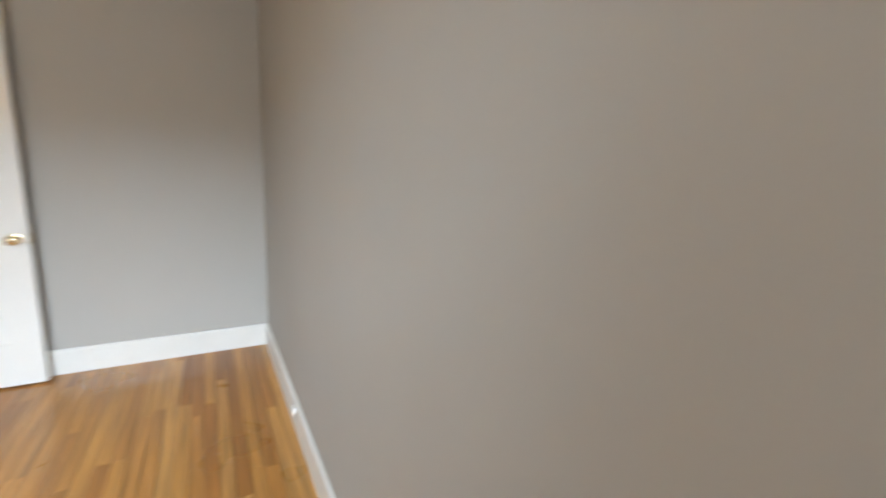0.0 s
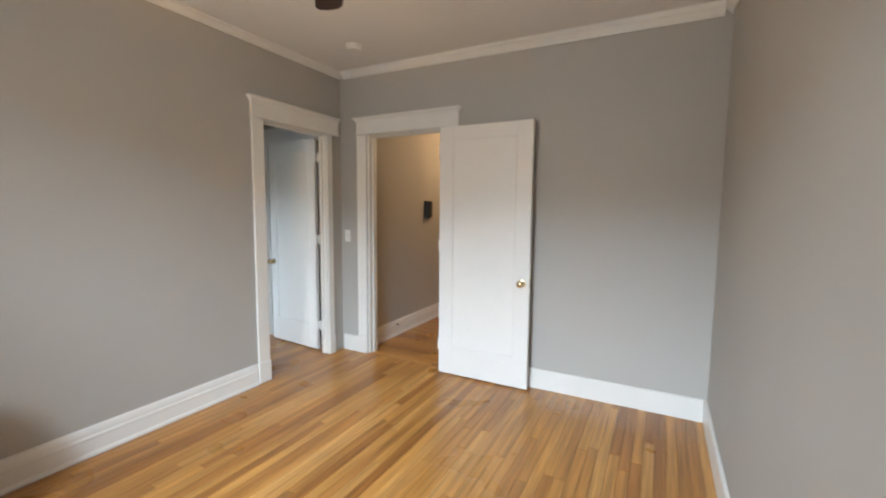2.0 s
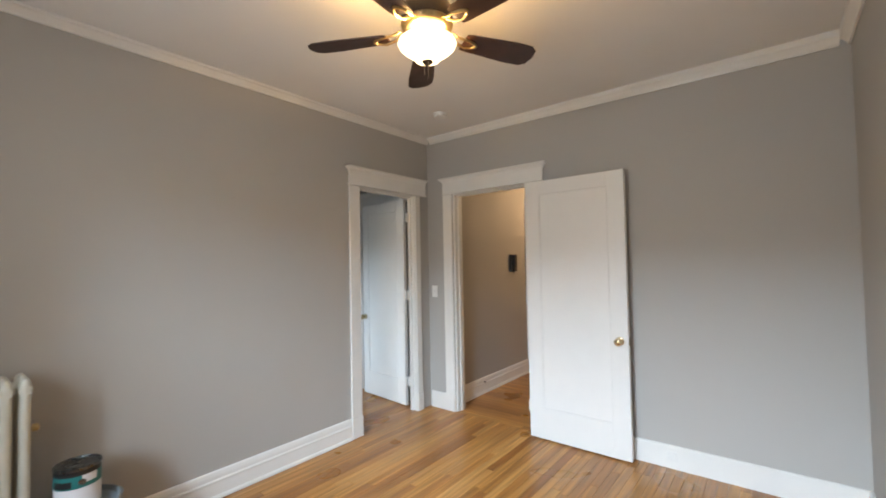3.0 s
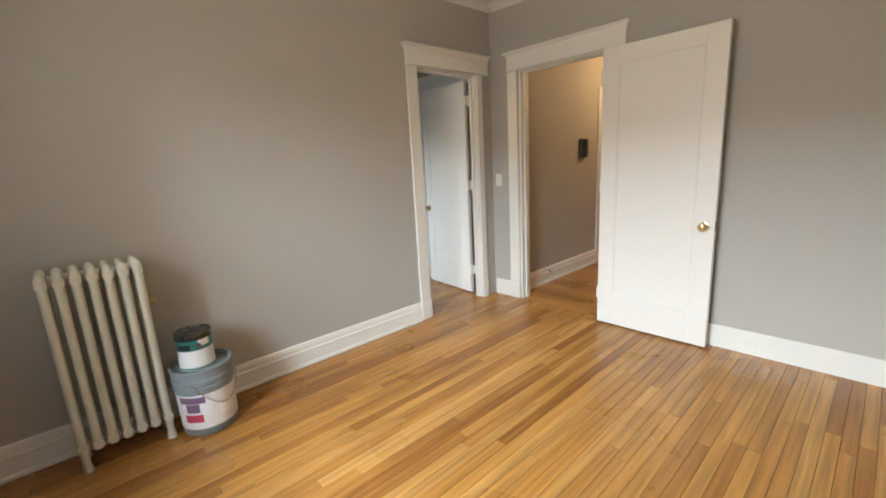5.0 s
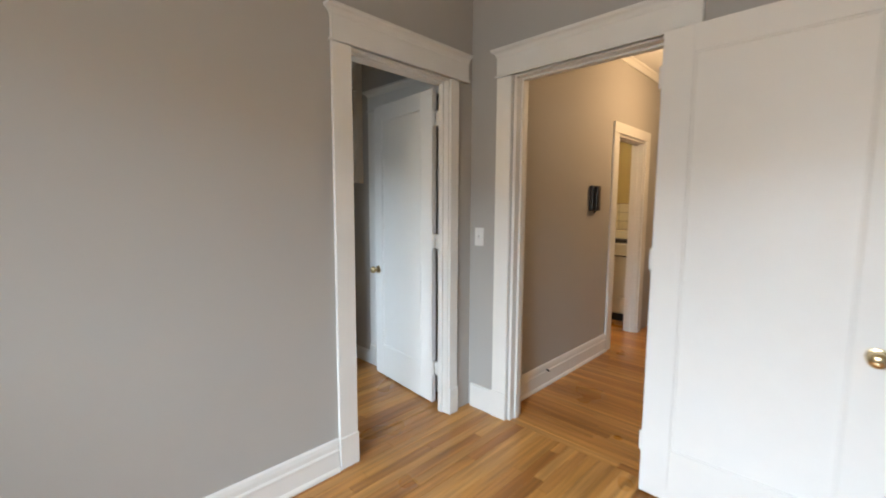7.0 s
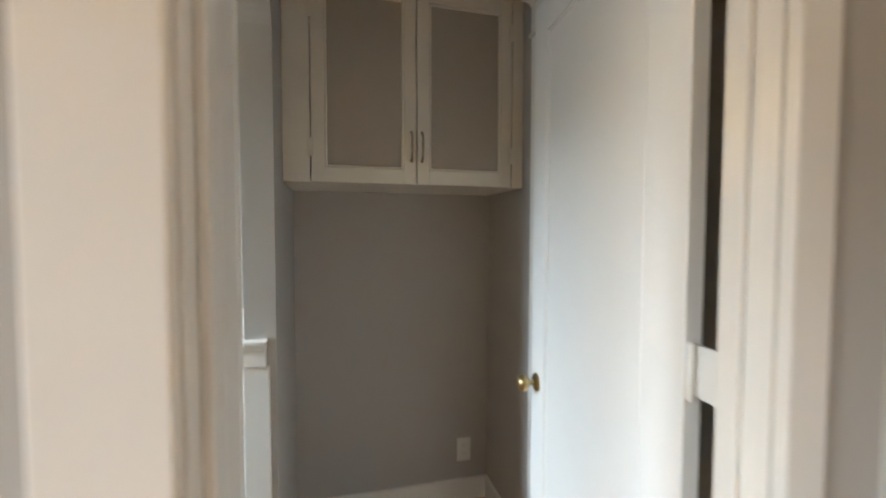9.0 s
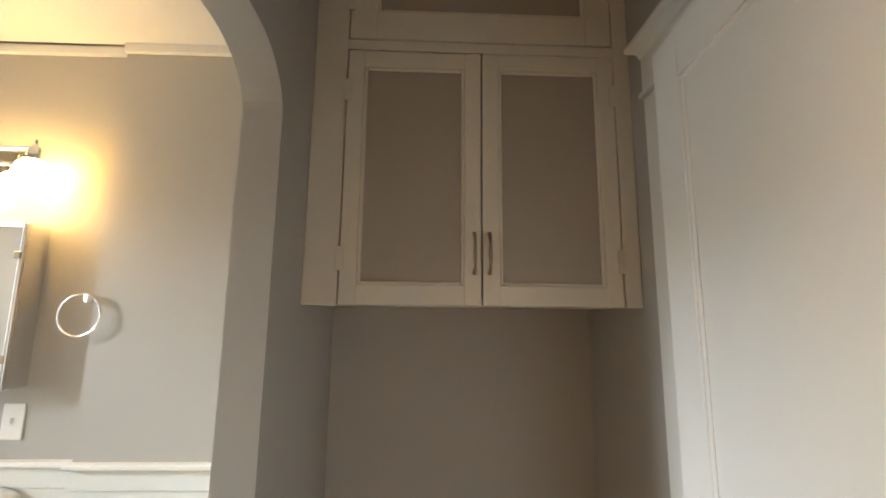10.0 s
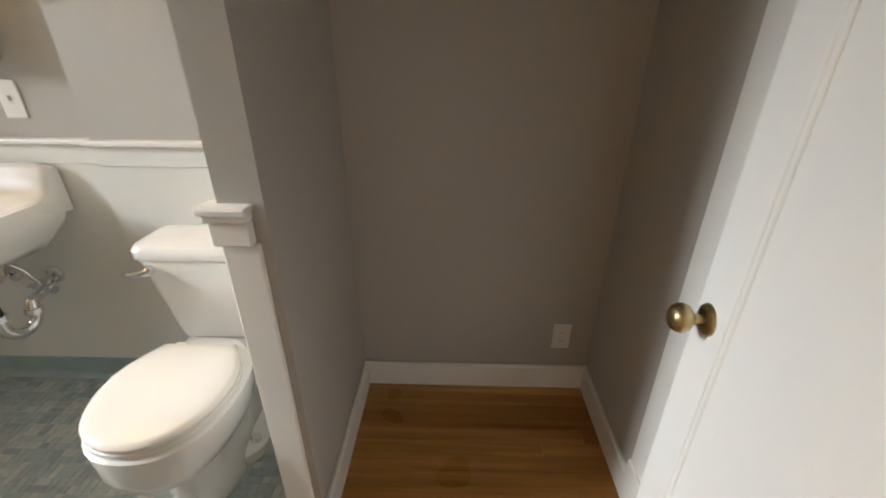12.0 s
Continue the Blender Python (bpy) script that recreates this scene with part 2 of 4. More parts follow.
def empty(name, place=(0, 0, 0), rz=0.0, label="", category="", group="", kind=""):
    ob = new(name)
    ob.matrix_basis = pose(*place, 0, 0, rz)
    return tagged(ob, label, category, group, kind)


H = 2.645           # ceiling of the bedroom
W = 3.08            # bedroom width
BACK = -4.0         # wall with the window
AX = -0.13          # far face of the wall with the closet door
NX = -1.515         # back of the niche and of the bathroom

# ---- structure: bedroom ----
structure("wall_west", boxes((AX, 0, BACK, -0.905, 0, H), (-0.206, AX, -0.929, -0.905, 0, H), (-0.08, 0, -0.192, 0, 0, H), (AX, 0, -0.905, -0.192, 2.07, H)), M_WALL,
          "greige painted plaster wall with a closet doorway", "wall")
structure("wall_north", boxes((-1.64, 0.315, 0, 0.12, 0, H), (1.145, W + .13, 0, 0.12, 0, H), (0.315, 1.145, 0, 0.12, 2.07, H)), M_WALL,
          "greige painted plaster wall with the hall doorway", "wall")
structure("wall_east", boxes((W, W + .13, BACK - .12, 0, 0, H)), M_WALL, "plain greige painted plaster wall", "wall")
structure("wall_south", boxes((AX, 1.0, BACK - .12, BACK, 0, H), (2.3, W, BACK - .12, BACK, 0, H),
                              (1.0, 2.3, BACK - .12, BACK, 0, 0.75), (1.0, 2.3, BACK - .12, BACK, 2.25, H)), M_WALL,
          "greige wall with the bedroom window", "wall")
structure("ceiling", boxes((-1.64, W + .13, BACK - .12, 0.12, H, H + .1)), M_CEIL, "white painted flat ceiling", "ceiling")
win = empty("window_1", (1.65, BACK - .06, 0), label="white wooden window frame in the bedroom wall", category="window", kind="structure")
part("window_frame", boxes((-.65, -.60, -.05, .05, .75, 2.25), (.60, .65, -.05, .05, .75, 2.25), (-.60, .60, -.05, .05, 2.2, 2.25), (-.60, .60, -.05, .05, .75, .80), (-.60, .60, -.03, .03, 1.48, 1.52)), M_TRIM, win)

# crown moulding
CROWN_TALL = [(0, 0), (0.012, 0), (0.016, 0.014), (0.036, 0.036), (0.046, 0.044), (0.047, 0.080), (0, 0.080)]
CROWN = [(0, 0), (0.012, 0), (0.016, 0.012), (0.034, 0.034), (0.046, 0.040), (0.046, 0.052), (0, 0.052)]
cz = H - 0.054
structure("trim_crown_west", sweep_profile(CROWN, (0.002, BACK, cz), (0.002, -0.002, cz), (1, 0, 0)), M_TRIM, "white painted crown moulding", "trim")
structure("trim_crown_north", sweep_profile(CROWN_TALL, (0.047, -0.002, cz - .004), (W - .047, -0.002, cz - .026), (0, -1, 0)), M_TRIM, "white painted crown moulding", "trim")
structure("trim_crown_east", sweep_profile(CROWN_TALL, (W - .002, BACK, cz - .026), (W - .002, -0.002, cz - .026), (-1, 0, 0)), M_TRIM, "white painted crown moulding", "trim")

# baseboards: a tall board with a stepped top and a shoe
BASE = [(0.002, 0), (0.030, 0), (0.030, 0.012), (0.024, 0.022), (0.020, 0.024), (0.020, 0.098), (0.023, 0.102), (0.023, 0.112), (0.017, 0.118), (0.017, 0.140), (0.013, 0.158), (0.006, 0.166), (0.002, 0.166)]
FLATB = [(0.002, 0), (0.018, 0), (0.018, 0.143), (0.012, 0.152), (0.002, 0.152)]
LOWB = [(0.002, 0), (0.016, 0), (0.016, 0.099), (0.010, 0.108), (0.002, 0.108)]


def base(name, a, b, out, profile=BASE):
    structure(name, sweep_profile(profile, (*a, 0.001), (*b, 0.001), (*out, 0)), M_TRIM, "white painted wooden baseboard", "baseboard")


base("baseboard_west", (0, BACK), (0, -1.001), (1, 0))
base("baseboard_corner", (0.026, 0), (0.203, 0), (0, -1), FLATB)
base("baseboard_north", (1.252, 0), (W - .019, 0), (0, -1), FLATB)
base("baseboard_east", (W, BACK), (W, -0.001), (-1, 0), FLATB)


# ---- door casings ----
def casing(name, o0, o1, top, place, rz, w=0.105, label="white painted door casing with a crowned header", left=True, right=True, ends=(0.028, 0.028), wr=None, reach=None):
    """Seen from the front (looking to local +y), x along the wall, the face towards -y. The opening runs from o0 to o1."""
    g = empty(name, place, rz, label, "door casing", kind="structure")
    for on, x0, x1 in ((left, o0 - w, o0), (right, o1, o1 + (wr or w))):
        if on:
            bm = boxes((x0, x1, -0.020, -0.001, 0.165, top), bevel=0.003)
            part("casing_leg", bm, M_TRIM, g)
            part("plinth", boxes((x0 - .003, x1 + .003, -0.027, -0.001, 0.002, 0.168), bevel=0.003), M_TRIM, g)
    a, b = o0 - w, reach if reach is not None else o1 + w
    part("header", boxes((a, b, -0.022, -0.001, top + .001, top + .115), bevel=0.002), M_TRIM, g)
    part("header_bead", boxes((a - .008, b + .008, -0.030, -0.001, top + .001, top + .014), bevel=0.004, seg=2), M_TRIM, g)
    bm = bmesh.new()
    z0 = top + .112
    prof = [(0.0, 0), (0.003, 0.004), (0.006, 0.014), (0.013, 0.024), (0.024, 0.030), (0.028, 0.034), (0.028, 0.046)]
    rings = []
    for d, h in prof:
        ea, eb = min(d, ends[0]), min(d, ends[1])
        rings.append([bm.verts.new(p) for p in ((a - ea, -0.001, z0 + h), (a - ea, -0.022 - d, z0 + h), (b + eb, -0.022 - d, z0 + h), (b + eb, -0.001, z0 + h))])
    for A, B in zip(rings, rings[1:]):
        for i in range(4):
            bm.faces.new((A[i], A[(i + 1) % 4], B[(i + 1) % 4], B[i]))
    bm.faces.new(rings[0])
    bm.faces.new(rings[-1])
    part("header_crown", bm, M_TRIM, g)
    return g


def jamb(name, o0, o1, top, place, rz, depth, stop, short=None):
    g = empty(name, place, rz, "white painted door jamb lining", "door jamb", kind="structure")
    t = 0.019
    part("jamb_side", boxes((o0 - t, o0, 0.0, depth, 0.002, top), bevel=0.0015), M_TRIM, g)
    part("jamb_side", boxes((o1, o1 + t, 0.0, short or depth, 0.002, top), bevel=0.0015), M_TRIM, g)
    part("jamb_head", boxes((o0 - t, o1 + t, 0.0, depth, top + .0005, top + t), bevel=0.0015), M_TRIM, g)
    a, b = stop
    part("door_stop", boxes((o0, o0 + .012, a, b, 0.002, top - .012), bevel=0.002), M_TRIM, g)
    part("door_stop", boxes((o1 - .012, o1, a, min(b, short or b), 0.002, top - .012), bevel=0.002), M_TRIM, g)
    part("door_stop", boxes((o0, o1, a, b, top - .012, top), bevel=0.002), M_TRIM, g)
    return g


# hall doorway in the north wall
casing("casing_hall", 0.311, 1.149, 2.058, (0, 0, 0), 0)
jamb("jamb_hall", 0.335, 1.125, 2.05, (0, 0, 0), 0, 0.12, (0.045, 0.085))
casing("casing_hall_rear", -1.149, -0.311, 2.058, (0, 0.12, 0), 180)
# closet doorway in the west wall: local x runs along +y
casing("casing_closet", -0.889, -0.208, 2.058, (0, 0, 0), 90, ends=(0.028, 0.0), wr=0.070, reach=-0.055)
jc0 = jamb("jamb_closet", -0.885, -0.212, 2.05, (0, 0, 0), 90, 0.13, (0.035, 0.07), short=0.078)
casing("casing_closet_rear", 0.156, 0.885, 2.058, (AX, 0, 0), -90, left=False, right=False, w=0.015)
part("jamb_reveal", boxes((-0.904, -0.885, 0.1305, 0.206, 0.002, 2.05), bevel=0.0015), M_TRIM, jc0)
part("reveal_bead", boxes((-0.928, -0.884, 0.2065, 0.228, 0.002, 2.05), bevel=0.004, seg=2), M_TRIM, jc0)


# ---- doors ----
def knob_on(door, x, y, z, side, metal, name="knob"):
    s = side
    k = part(name, lathe([(0.0, s * 0.066), (0.012, s * 0.066), (0.021, s * 0.062), (0.0265, s * 0.053), (0.0275, s * 0.045), (0.024, s * 0.035), (0.015, s * 0.029), (0.0095, s * 0.024), (0.0085, s * 0.010), (0.013, s * 0.006)],
                         28, 'Y', (x, y, z)), metal, door, "round brass knob", True)
    part("rose", lathe([(0.030, 0.0), (0.030, s * 0.002), (0.027, s * 0.006), (0.014, s * 0.009), (0.0, s * 0.009)], 28, 'Y', (x, y, z)), metal, k, smooth=True)


def door_leaf(name, w, h, place, rz, label, metal, z_knob, kin=0.058, lock=0.118):
    g = empty(name, place, rz, label, "door", kind="structure")
    T, st, tr, br = 0.035, 0.118, 0.105, 0.235
    z0 = 0.012
    z1 = z0 + h
    part("stile", boxes((0, st, -T, 0, z0, z1), bevel=0.002), M_DOOR, g)
    part("stile", boxes((w - lock, w, -T, 0, z0, z1), bevel=0.002), M_DOOR, g)
    part("rail", boxes((st, w - lock, -T + .0006, -.0006, z1 - tr, z1 - .0005)), M_DOOR, g)
    part("rail", boxes((st, w - lock, -T + .0006, -.0006, z0 + .0005, z0 + br)), M_DOOR, g)
    part("door_panel", boxes((st - .004, w - lock + .004, -T + .007, -.007, z0 + br - .004, z1 - tr + .004)), M_DOOR, g)
    for y0, y1 in ((-T + .0015, -T + .009), (-.009, -.0015)):
        a, b, c, d = st, w - lock, z0 + br, z1 - tr
        q = 0.011
        part("panel_bead", boxes((a, a + q, y0, y1, c, d), (b - q, b, y0, y1, c, d), (a + q, b - q, y0, y1, c, c + q), (a + q, b - q, y0, y1, d - q, d), bevel=0.003), M_DOOR, g)
    knob_on(g, w - kin, -T, z_knob, -1, metal)
    knob_on(g, w - kin, 0.0, z_knob, 1, metal)
    part("latch_plate", boxes((w - .0005, w + .0015, -T / 2 - .012, -T / 2 + .012, z_knob - .03, z_knob + .03)), metal, g)
    return g


d2 = door_leaf("door_2", 0.768, 2.030, (1.134, -0.069, 0), -0.4, "white single-panel wooden door folded back flat against the wall", M_BRASS, 0.833)
d1 = door_leaf("door_1", 0.699, 2.030, (-0.166, -0.184, 0), 174.5, "white single-panel wooden door standing open into the closet", M_OLDBRASS, 0.832, 0.043, 0.098)
for z in (0.25, 1.09, 1.86):
    hg = part("hinge", boxes((-0.086, -0.001, -0.022, -0.016, z - .045, z + .045), bevel=0.001), M_TRIM, d1, "white painted butt hinge")
    part("hinge_pin", lathe([(0.0, z - .052), (.004, z - .050), (.0065, z - .046), (.0065, z + .046), (.004, z + .050), (0.0, z + .052)], 12, 'Z', (-.010, -0.004, 0)), M_TRIM, hg, smooth=True)
    hg = part("hinge", boxes((-0.010, -0.001, -0.034, -0.004, z - .045, z + .045), bevel=0.001), M_TRIM, d2, "white painted butt hinge")

# ---- structure: hall and kitchen beyond ----
structure("wall_hall_west", boxes((0.09, 0.21, 0.12, 1.75, 0, H), (0.09, 0.21, 2.43, 3.4, 0, H), (0.09, 0.21, 1.75, 2.43, 1.965, H)), M_WALL, "greige hall wall with the kitchen doorway", "wall")
structure("wall_hall_east", boxes((1.32, 1.44, 0.12, 3.4, 0, H)), M_WALL, "plain greige hall wall", "wall")
structure("wall_hall_north", boxes((0.21, 1.32, 3.28, 3.4, 0, H)), M_WALL, "plain greige hall end wall", "wall")
structure("ceiling_hall", boxes((-2.0, 1.44, 0.12, 3.52, H, H + .1)), M_CEIL, "white painted hall ceiling", "ceiling")
base("baseboard_hall", (0.21, 0.145), (0.21, 1.643), (1, 0))
structure("trim_crown_hall", sweep_profile(CROWN, (0.212, 0.122, cz), (0.212, 3.28, cz), (1, 0, 0)), M_TRIM, "white painted crown moulding", "trim")
kc = empty("casing_kitchen", (0.21, 0, 0), 90, "flat white painted casing round the kitchen doorway", "door casing", kind="structure")
part("casing_leg", boxes((1.645, 1.752, -0.020, -0.001, 0.002, 1.966), bevel=0.003), M_TRIM, kc)
part("casing_leg", boxes((2.428, 2.535, -0.020, -0.001, 0.002, 1.966), bevel=0.003), M_TRIM, kc)
part("header", boxes((1.645, 2.535, -0.020, -0.001, 1.967, 2.06), bevel=0.003), M_TRIM, kc)
jamb("jamb_kitchen", 1.769, 2.411, 1.946, (0.21, 0, 0), 90, 0.12, (0.05, 0.08))
structure("wall_kitchen_north", boxes((-2.0, 0.09, 3.42, 3.52, 0, H)), M_OLIVE, "olive yellow painted kitchen wall", "wall")
structure("wall_kitchen_west", boxes((-2.12, -2.0, 0.12, 3.52, 0, H)), M_OLIVE, "olive yellow painted kitchen wall", "wall")
stove = empty("kitchen_stove", (-0.20, 3.05, 0), 0, "white enamel gas stove with black burner grates", "stove")
part("body", boxes((-.38, .28, -.30, .33, 0.09, 0.90), bevel=0.008), M_STOVE, stove)
part("oven_door", boxes((-.36, .26, -.325, -.302, 0.30, 0.78), bevel=0.006), M_STOVE, stove)
part("drawer", boxes((-.36, .26, -.322, -.302, 0.11, 0.285), bevel=0.006), M_STOVE, stove)
part("handle", boxes((-.30, .20, -.350, -.326, 0.755, 0.770), bevel=0.004), M_DARK, stove)
part("kick", boxes((-.36, .26, -.27, .30, 0.002, 0.088)), M_DARK, stove)
part("backguard", boxes((-.38, .28, .27, .33, 0.902, 1.02), bevel=0.008), M_STOVE, stove)
for gx in (-.28, -.06, .12):
    part("burner_grate", boxes((gx - .08, gx + .10, -.22, -.205, .902, .935), (gx - .08, gx + .10, .0, .015, .902, .935), (gx - .08, gx - .065, -.205, .0, .915, .935), (gx + .085, gx + .10, -.205, .0, .915, .935), (gx, gx + .015, -.205, 0, .915, .935)), M_BLACK, stove)
# kitchen splashback of single tiles
splash = structure("trim_splashback", boxes((-1.2, 0.08, 3.412, 3.4195, 0.90, 1.36)), M_GAP, "cream glazed tile splashback behind the stove", "splashback")
tile_me = None
for r in range(4):
    for c in range(8):
        if tile_me is None:
            t_ = part("tile", boxes((0, .152, -.008, 0, 0, .107), bevel=0.002), M_TILE, splash)
            tile_me = t_.data
        else:
            t_ = new("tile", tile_me)
            t_.parent = splash
        t_.location = (-1.18 + c * .157, 3.411, 0.915 + r * .111)

# ---- structure: closet niche and bathroom ----
structure("wall_closet_north", boxes((NX, -0.081, -0.03, -0.001, 0, H)), M_WALL, "greige wall of the closet passage", "wall")
structure("wall_closet_west", boxes((NX - .12, NX, -3.05, -0.001, 0, H)), M_WALL, "greige back wall of niche and bathroom", "wall")
# wall with a rounded opening towards the bathroom
JX, LX, TOPZ = -0.915, -0.240, 2.03
rx, rz_ = 0.17, 0.125
bm = boxes((NX + .0005, JX, -1.018, -0.930, 0, H), (LX, AX - .001, -1.018, -0.930, 0, H), (JX, LX, -1.018, -0.930, TOPZ, H))
for cx, sg in ((JX + rx, -1), (LX - rx, 1)):
    arc = [(cx + sg * rx * math.sin(math.pi / 2 * i / 12), TOPZ - rz_ + rz_ * math.cos(math.pi / 2 * i / 12)) for i in range(13)]
    for (xa, za), (xc, zc) in zip(arc, arc[1:]):
        q = [[bm.verts.new((x, y, z)) for x, z in ((xa, za), (xc, zc), (xc, TOPZ), (xa, TOPZ))] for y in (-0.930, -1.018)]
        bm.faces.new(q[0])
        bm.faces.new(q[1])
        bm.faces.new((q[0][0], q[0][1], q[1][1], q[1][0]))
bmesh.ops.remove_doubles(bm, verts=bm.verts, dist=1e-5)
structure("wall_arch", bm, M_WALL, "greige wall with a rounded opening to the bathroom", "wall")
structure("wall_bath_south", boxes((NX, AX, -3.05, -2.95, 0, 1.0), (NX, AX, -3.05, -2.95, 2.1, H), (NX, -0.97, -3.05, -2.95, 1.0, 2.1), (-.23, AX, -3.05, -2.95, 1.0, 2.1)), M_WALL, "bathroom end wall with a small window", "wall")
structure("wall_bath_chase", boxes((NX + .0005, NX + .026, -1.725, -1.019, 0, 2.450)), M_WALL, "slightly projecting pipe chase on the bathroom wall", "wall")
structure("ceiling_bath", boxes((NX + .027, AX - .001, -2.949, -1.019, 2.450, 2.60)), M_CEIL, "white bathroom ceiling", "ceiling")
structure("trim_bath_cornice", boxes((NX + .001, NX + .018, -2.94, -1.727, 2.412, 2.449), (NX + .027, NX + .044, -1.727, -1.020, 2.412, 2.449), bevel=0.003), M_TRIM, "flat white cornice strip", "trim")
for nm, x0, y0, y1 in (("left", NX, -2.94, -1.7265), ("right", NX + .026, -1.7255, -1.020)):
    structure("trim_wainscot_" + nm, boxes((x0 + .001, x0 + .008, y0, y1, 0.10, 0.915)), M_WAINS, "smooth white painted wainscot", "wainscot")
    structure("trim_wainscot_band_" + nm, boxes((x0 + .001, x0 + .014, y0, y1, 0.916, 0.982), bevel=0.002), M_WAINS, "white wainscot band", "wainscot")
    structure("trim_wainscot_cap_" + nm, boxes((x0 + .001, x0 + .034, y0 - (.008 if nm == "right" else 0), y1, 0.983, 1.000), bevel=0.004, seg=2), M_TRIM, "white wainscot cap rail", "wainscot")
    structure("baseboard_cove_" + nm, sweep_profile([(0.001, 0), (0.030, 0), (0.014, 0.012), (0.010, 0.025), (0.010, 0.095), (0.007, 0.099), (0.001, 0.099)], (x0, y0, 0.004), (x0, y1, 0.004), (1, 0, 0)), M_TEALBASE, "blue-green cove base", "baseboard")
structure("baseboard_partition_bath", sweep_profile([(0.001, 0), (0.014, 0), (0.010, 0.099), (0.001, 0.099)], (NX + .03, -1.018, 0.004), (JX - .012, -1.018, 0.004), (0, -1, 0)), M_TEALBASE, "blue-green cove base", "baseboard")
structure("trim_wainscot_partition", boxes((NX + .03, JX - .001, -1.026, -1.019, 0.10, 0.982)), M_WAINS, "smooth white painted wainscot", "wainscot")
# jamb facing below the wainscot, its cap and plinth
jc = empty("trim_arch_jamb", (0, 0, 0), 0, "cream painted jamb board with a small moulded cap", "trim", kind="structure")
part("jamb_board", boxes((JX + .001, JX + .014, -1.022, -0.948, 0.10, 0.925), bevel=0.003), M_TRIM, jc)
part("jamb_plinth", boxes((JX + .001, JX + .020, -1.026, -0.944, 0.004, 0.099), bevel=0.003), M_TRIM, jc)
bm = boxes((JX + .001, JX + .024, -1.032, -0.956, 0.925, 0.975), (JX - .02, JX + .036, -1.046, -0.952, 0.990, 1.004), bevel=0.003)
add_box(bm, JX + .001, JX + .030, -1.040, -0.954, 0.975, 0.990, bevel=0.004, seg=2)
part("jamb_cap", bm, M_TRIM, jc)
base("baseboard_niche_back", (NX, -0.929), (NX, -0.031), (1, 0), LOWB)
base("baseboard_niche_south", (NX + .017, -0.930), (JX, -0.930), (0, 1), LOWB)
base("baseboard_niche_north", (NX + .017, -0.03), (-1.049, -0.03), (0, -1), LOWB)
casing("casing_side_door", -0.965, -0.30, 2.045, (0, -0.021, 0), 0, w=0.080, right=False, label="white painted casing on the closet passage wall")


# ---- floors ----
def floor_strips(floor, x0, x1, y0, y1, seed, width=0.0572, across=False):
    """Strips along y, or along x where across is set."""
    if across:
        x0, x1, y0, y1 = y0, y1, x0, x1
    rnd = random.Random(seed)
    lens = [0.5, 0.8, 1.0, 1.3, 1.6, 2.0, 2.4]
    shared = {}
    rows = int(math.ceil((x1 - x0) / width - 1e-6))
    for r in range(rows):
        xa = x0 + r * width
        wd = min(width, x1 - xa)
        y = y0 - rnd.uniform(0, 0.8)
        while y < y1:
            L = rnd.choice(lens)
            a, b = max(y, y0), min(y + L, y1)
            y += L
            if b - a < 0.02:
                continue
            key = (round(wd, 3), round(b - a, 3))
            if key not in shared:
                me = bpy.data.meshes.new("floor_strip")
                e, ww, ll, t = 0.0011, wd - .0011, b - a - .0007, 0.008
                vs = [(e, e, t), (ww - e, e, t), (ww - e, ll - e, t), (e, ll - e, t), (0, 0, t - .0012), (ww, 0, t - .0012), (ww, ll, t - .0012), (0, ll, t - .0012), (0, 0, 0), (ww, 0, 0), (ww, ll, 0), (0, ll, 0)]
                fs = [(0, 1, 2, 3)] + [(4 + i, 4 + (i + 1) % 4, (i + 1) % 4, i) for i in range(4)] + [(8 + i, 8 + (i + 1) % 4, 4 + (i + 1) % 4, 4 + i) for i in range(4)]
                if across:
                    vs, fs = [(q, p, r_) for p, q, r_ in vs], [f[::-1] for f in fs]
                me.from_pydata(vs, [], fs)
                me.materials.append(M_FLOOR_X if across else M_FLOOR)
                shared[key] = me
            ob = new("floor_strip", shared[key])
            ob.parent = floor
            ob.location = (*((a, xa) if across else (xa, a)), -0.008 + rnd.uniform(-.0002, .0002))


f_bed = structure("floor", boxes((AX, W + .1, BACK - .12, 0.004, -0.10, -0.0085)), M_GAP, "honey oak strip floor, polished", "floor")
f_hall = structure("floor_hall", boxes((AX, 1.4, 0.0045, 3.5, -0.10, -0.0085)), M_GAP, "honey oak strip floor of the hall", "floor")
f_clo = structure("floor_closet", boxes((NX, AX - .0005, -0.975, 0.06, -0.10, -0.0085)), M_GAP, "honey oak strip floor of the closet niche", "floor")
f_bath = structure("floor_bath", boxes((NX, AX - .0005, -3.05, -0.9755, -0.10, 0.000)), M_VINBASE, "blue-grey mosaic sheet vinyl bathroom floor", "floor")
structure("floor_kitchen", boxes((-2.0, AX - .0005, 0.0605, 3.5, -0.10, -0.0005)), M_FLOOR_X, "honey oak kitchen floor", "floor")
structure("ground", boxes((-60, 60, -60, 60, -3.2, -3.0)), M_OUT, "grey ground outside below the windows", "ground")

